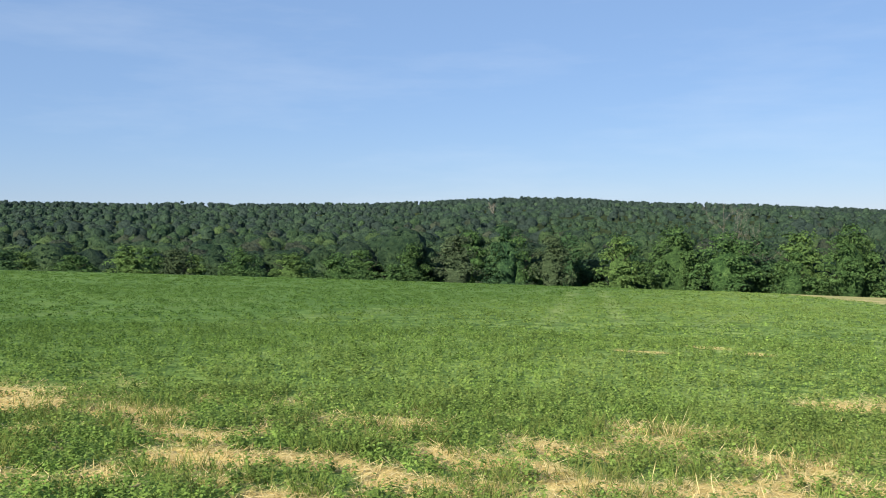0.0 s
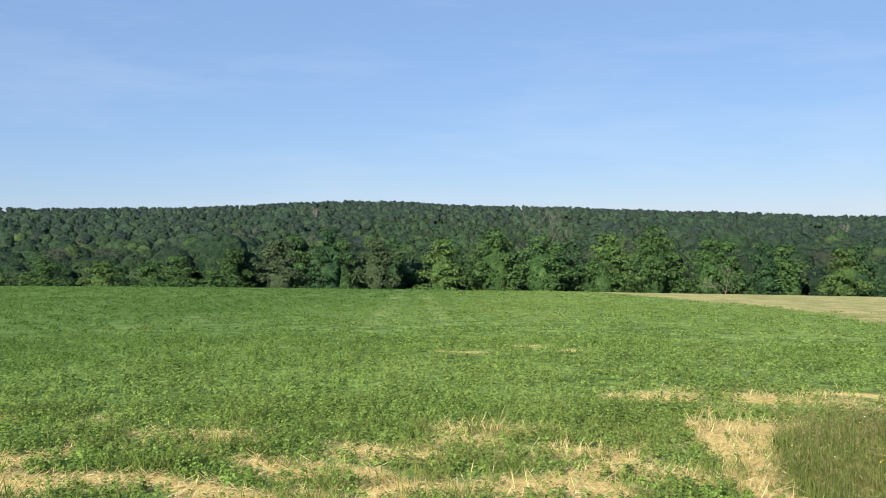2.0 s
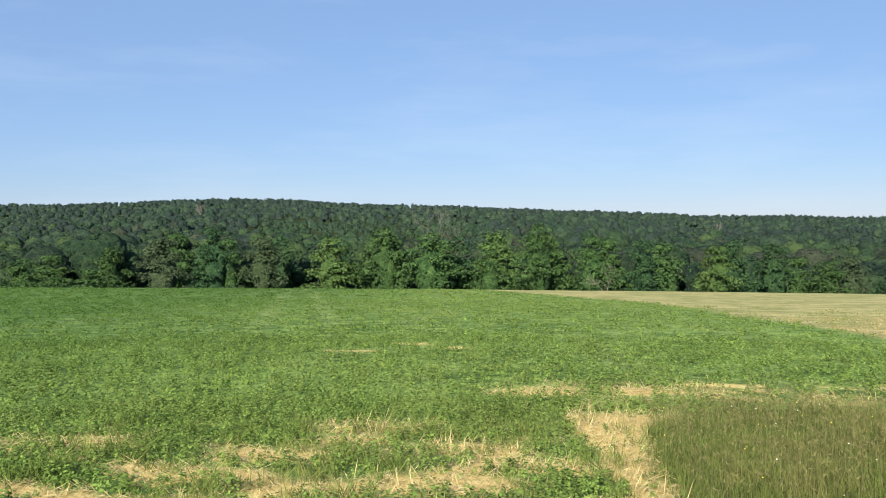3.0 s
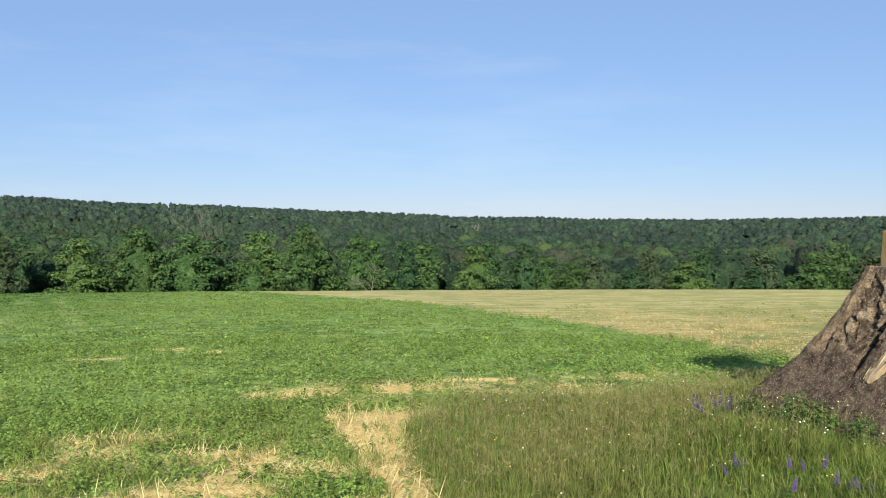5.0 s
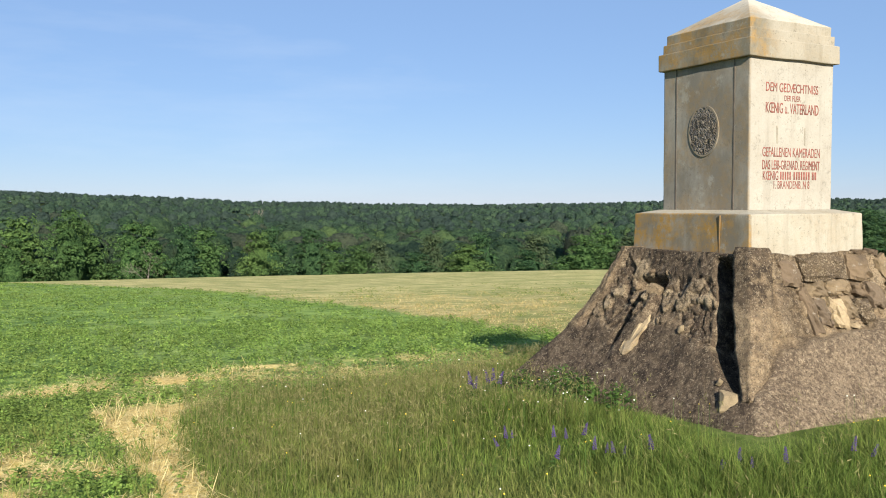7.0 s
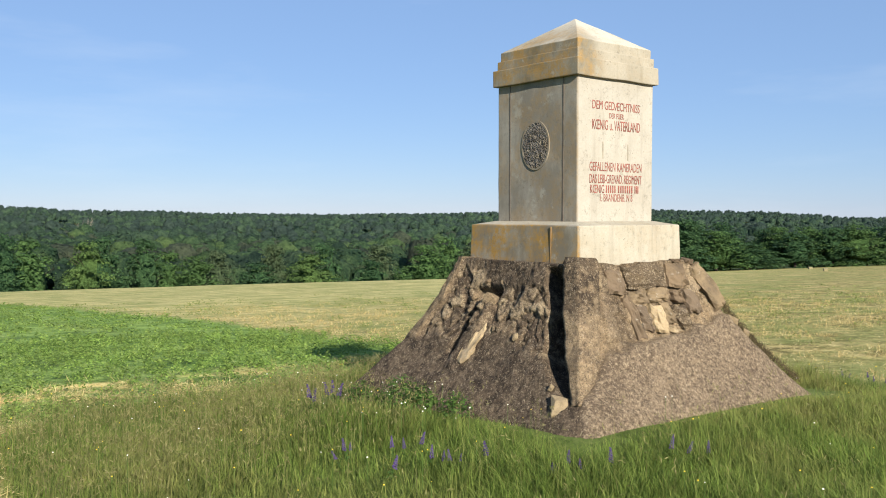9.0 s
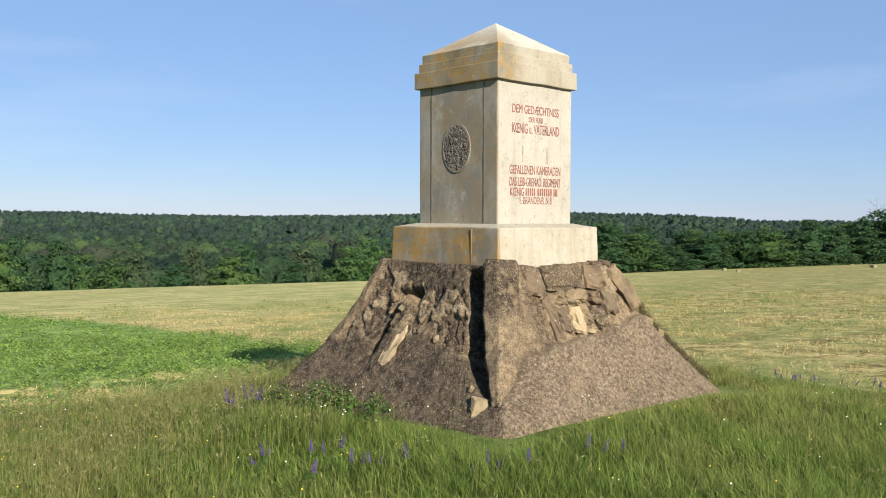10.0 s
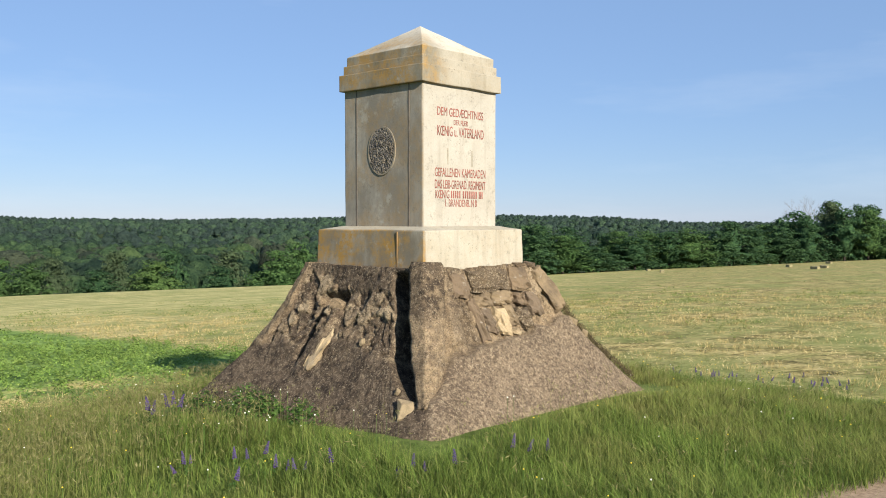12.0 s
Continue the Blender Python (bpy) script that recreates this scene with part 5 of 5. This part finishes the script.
def build_woods():
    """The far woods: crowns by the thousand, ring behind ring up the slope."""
    g = np.random.default_rng(99)
    r = 132.0
    place = []
    while r < 1090:
        step = 5.0 * (r / 132) ** 0.12
        deep = 6.0 * (r / 132) ** 0.92
        for a in np.arange(-52, 78, math.degrees(step / r)):
            aa = a + g.uniform(-0.5, 0.5) * math.degrees(step / r)
            if r > np.interp(aa, RIM_AZ, RIM_R) + 30 and (aa < 49 or r > 450):
                place.append((r + g.uniform(-0.5, 0.5) * deep, aa))
        r += deep
    # a closed row of crowns along the ridge
    for r in (1010, 1024, 1038, 1052, 1066):
        place += [(r + g.uniform(-6, 6), a + g.uniform(-0.15, 0.15)) for a in np.arange(-52, 78, 0.34)]
    place = np.array(place)
    pr, az = place[:, 0], place[:, 1]
    x, y = EYE0[0] + pr * np.sin(np.radians(az)), EYE0[1] + pr * np.cos(np.radians(az))
    z = height(x, y)
    m = len(x)
    kindn = vnoise(x, y, 34, 101)
    pick = np.clip((kindn * 1.25 + g.normal(0, 0.2, m) - 0.12) * 6, 0, 5.99).astype(int)
    pick = np.array([1, 1, 0, 0, 3, 2])[pick]
    # beyond about 420 m the crowns take the colours with haze in them
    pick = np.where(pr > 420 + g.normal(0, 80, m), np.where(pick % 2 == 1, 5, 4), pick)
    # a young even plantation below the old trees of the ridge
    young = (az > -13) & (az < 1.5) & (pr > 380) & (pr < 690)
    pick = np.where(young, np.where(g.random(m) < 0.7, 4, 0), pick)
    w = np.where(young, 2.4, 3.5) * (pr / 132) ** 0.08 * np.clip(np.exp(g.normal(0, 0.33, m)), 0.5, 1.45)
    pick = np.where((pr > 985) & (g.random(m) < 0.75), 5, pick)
    tall = 11.4 + (w - 3.6) * 0.55 + g.normal(0, 1.2, m) * np.where(young | (pr > 800), 0.45, 1) + (vnoise(x, y, 55, 111) - 0.5) * 5 + (g.random(m) < 0.05) * 1.6 - 3.0 * young
    ridge_top = pr > 985
    w = w * np.where(ridge_top, 1.2, 1.0)
    even = 13.2 + (vnoise(x, y, 70, 113) - 0.5) * 4 + g.normal(0, 0.45, m) - 5.0 * (g.random(m) < 0.4)
    tall = np.where(ridge_top, even, tall)
    near_kinds, far_ones = far_kinds(2, 14, 5), far_kinds(1, 14, 6)
    for k, name in enumerate(("green", "dark", "dusty", "light", "haze-tinted green", "haze-tinted blue-green")):
        V, L, S, T, n = [], [], [], [], 0
        for i in np.where(pick == k)[0]:
            near = pr[i] < 330
            iv, fa, reach = (near_kinds if near else far_ones)[int(g.integers(14))]
            t = g.uniform(0, math.tau)
            turn = np.array([[math.cos(t), -math.sin(t), 0], [math.sin(t), math.cos(t), 0], [0, 0, 1]])
            size = np.array([w[i], w[i], w[i] * g.uniform(0.75, 1.1) * (1.15 if pr[i] > 985 else 1)])
            c = np.array([x[i], y[i], z[i] + tall[i] - size[2] * 0.92])
            q0, kites = (0.30, 84) if near else (0.40 * (pr[i] / 400) ** 0.5, 22)
            vv = c + (iv @ turn.T) * size
            tone = float(np.clip(g.normal(0.5, 0.22), 0, 1))
            V.append(vv), L.append((fa + n).ravel()), S.append(np.full(len(fa), 3)), T.append(np.full(len(vv) + 4 * kites, tone))
            n += len(vv)
            d = unit(g.normal(0, 1, (kites, 3)))
            d[:, 2] = np.where(d[:, 2] < -0.2, -d[:, 2], d[:, 2])
            p = c + ((d * (reach(d) * g.uniform(0.96, 1.09 if near else 1.03, kites))[:, None]) @ turn.T) * size
            nr = unit(d @ turn.T + g.normal(0, 0.3, (kites, 3)))
            s = unit(np.cross(nr, g.normal(0, 1, (kites, 3))))
            q = q0 * g.uniform(0.6, 1.4, (kites, 1))
            u = np.cross(nr, s) * q
            s = s * q * 0.85
            V.append(np.stack([p - u, p + s, p + u, p - s], 1).reshape(-1, 3))
            L.append(np.arange(4 * kites) + n), S.append(np.full(kites, 4))
            n += 4 * kites
        me = array_mesh("far_woods", np.concatenate(V), np.concatenate(L), np.concatenate(S), (M_FAR + M_HAZE_TINT)[k])
        me.attributes.new("tone", "FLOAT", "POINT").data.foreach_set("value", np.concatenate(T).astype(np.float32))
        me.shade_smooth()
        tagged(new("far_woods", me), "dense " + name + " broadleaf woods covering the far valley side", "woods", kind="stuff")


build_woods()


# ---- small things far off ----
def build_bales():
    root = tagged(new("straw_bale"), "rectangular straw bale lying on the stubble field", "bale", "straw bales on the stubble")
    part("bale_body", box_bm(-0.42, -0.21, 0, 0.42, 0.21, 0.30, 0.04), M_BALE, root)
    for x in (-0.22, 0.22):
        part("twine", box_bm(x - 0.02, -0.215, 0.002, x + 0.02, 0.215, 0.304), M_STAIN, root, "thin twine")
    spots = ((108.7, 39.8, 0.3), (143.0, 49.9, 1.1), (81.1, 24.2, 1.25), (86.3, 25.1, 1.3), (119.9, 35.9, 1.2), (93.1, 49.0, 0.7), (80.8, 40.5, 0.6), (98.7, 33.4, 0.9))
    first = True
    for x, y, a in spots:
        m = Matrix.LocRotScale((x, y, float(height(x, y)) - 0.03), Euler((0, 0.0, a)), None)
        if first:
            root.matrix_basis, first = m, False
        else:
            copy_thing(root, m)


build_bales()


def bare_tree(az, r, top, mat, label, seed, spread=0.55, thick=0.10):
    """A leafless tree: a trunk that forks again and again."""
    g = np.random.default_rng(seed)
    x, y = EYE0[0] + r * math.sin(radians(az)), EYE0[1] + r * math.cos(radians(az))
    z0 = float(height(x, y))
    tall = EYEZ + r * top - z0
    bm = bmesh.new()
    wood = bmesh.new()

    def grow(target, a, d, length, rad, depth):
        b = a + d * length
        m = Matrix.Translation((a + b) / 2) @ d.to_track_quat("Z", "Y").to_matrix().to_4x4()
        bmesh.ops.create_cone(target, segments=5, radius1=rad, radius2=rad * 0.65, depth=length, cap_ends=True, matrix=m)
        if depth:
            for _ in range(3):
                e = (d + Vector(g.normal(0, spread, 3)) + Vector((0, 0, 0.15))).normalized()
                grow(bm, b, e, length * g.uniform(0.55, 0.8), rad * 0.6, depth - 1)

    grow(wood, Vector((0, 0, -0.3)), Vector((0, 0, 1)), tall * 0.42, thick, 5)
    root = tagged(new("bare_tree"), label, "tree")
    root.location = (x, y, z0)
    part("trunk", wood, mat, root)
    part("branchwork", bm, mat, root)


bare_tree(9.55, 117, -0.057, M_PALEBARK, "pale dead leafless tree at the edge of the wood", 1, 0.55, 0.06)
bare_tree(70.5, 186, 0.0125, M_PALEBARK, "pale leafless tree above the dark wood edge", 2, 0.38, 0.09)
bare_tree(-2.1, 136, -0.005, M_PALEBARK, "brownish half-dead tree in the wood edge", 3, 0.4, 0.07)
bare_tree(-16.3, 640, 0.0175, M_PALEBARK, "pale dead trunk on the wooded slope", 4, 0.22, 0.2)
bare_tree(16.1, 430, -0.0105, M_PALEBARK, "pale dead trunk on the wooded slope", 5, 0.2, 0.15)


def build_tower():
    r, az = 1500, 42.3
    x, y = EYE0[0] + r * math.sin(radians(az)), EYE0[1] + r * math.cos(radians(az))
    z0 = float(height(x, y))
    top = EYEZ + r * 0.0108 - z0
    root = tagged(new("water_tower"), "small white tower with ring platforms on the far ridge", "tower")
    root.location = (x, y, z0)
    for name, a, b, rad in (("shaft", 0, top - 3, 2.0), ("platform", top - 9, top - 7.5, 3.2), ("platform", top - 5, top - 3.5, 3.2), ("mast", top - 3, top, 0.8)):
        bm = bmesh.new()
        bmesh.ops.create_cone(bm, segments=18, radius1=rad, radius2=rad * 0.92, depth=b - a, cap_ends=True, matrix=Matrix.Translation((0, 0, (a + b) / 2)))
        part(name, bm, M_WHITE, root)


build_tower()
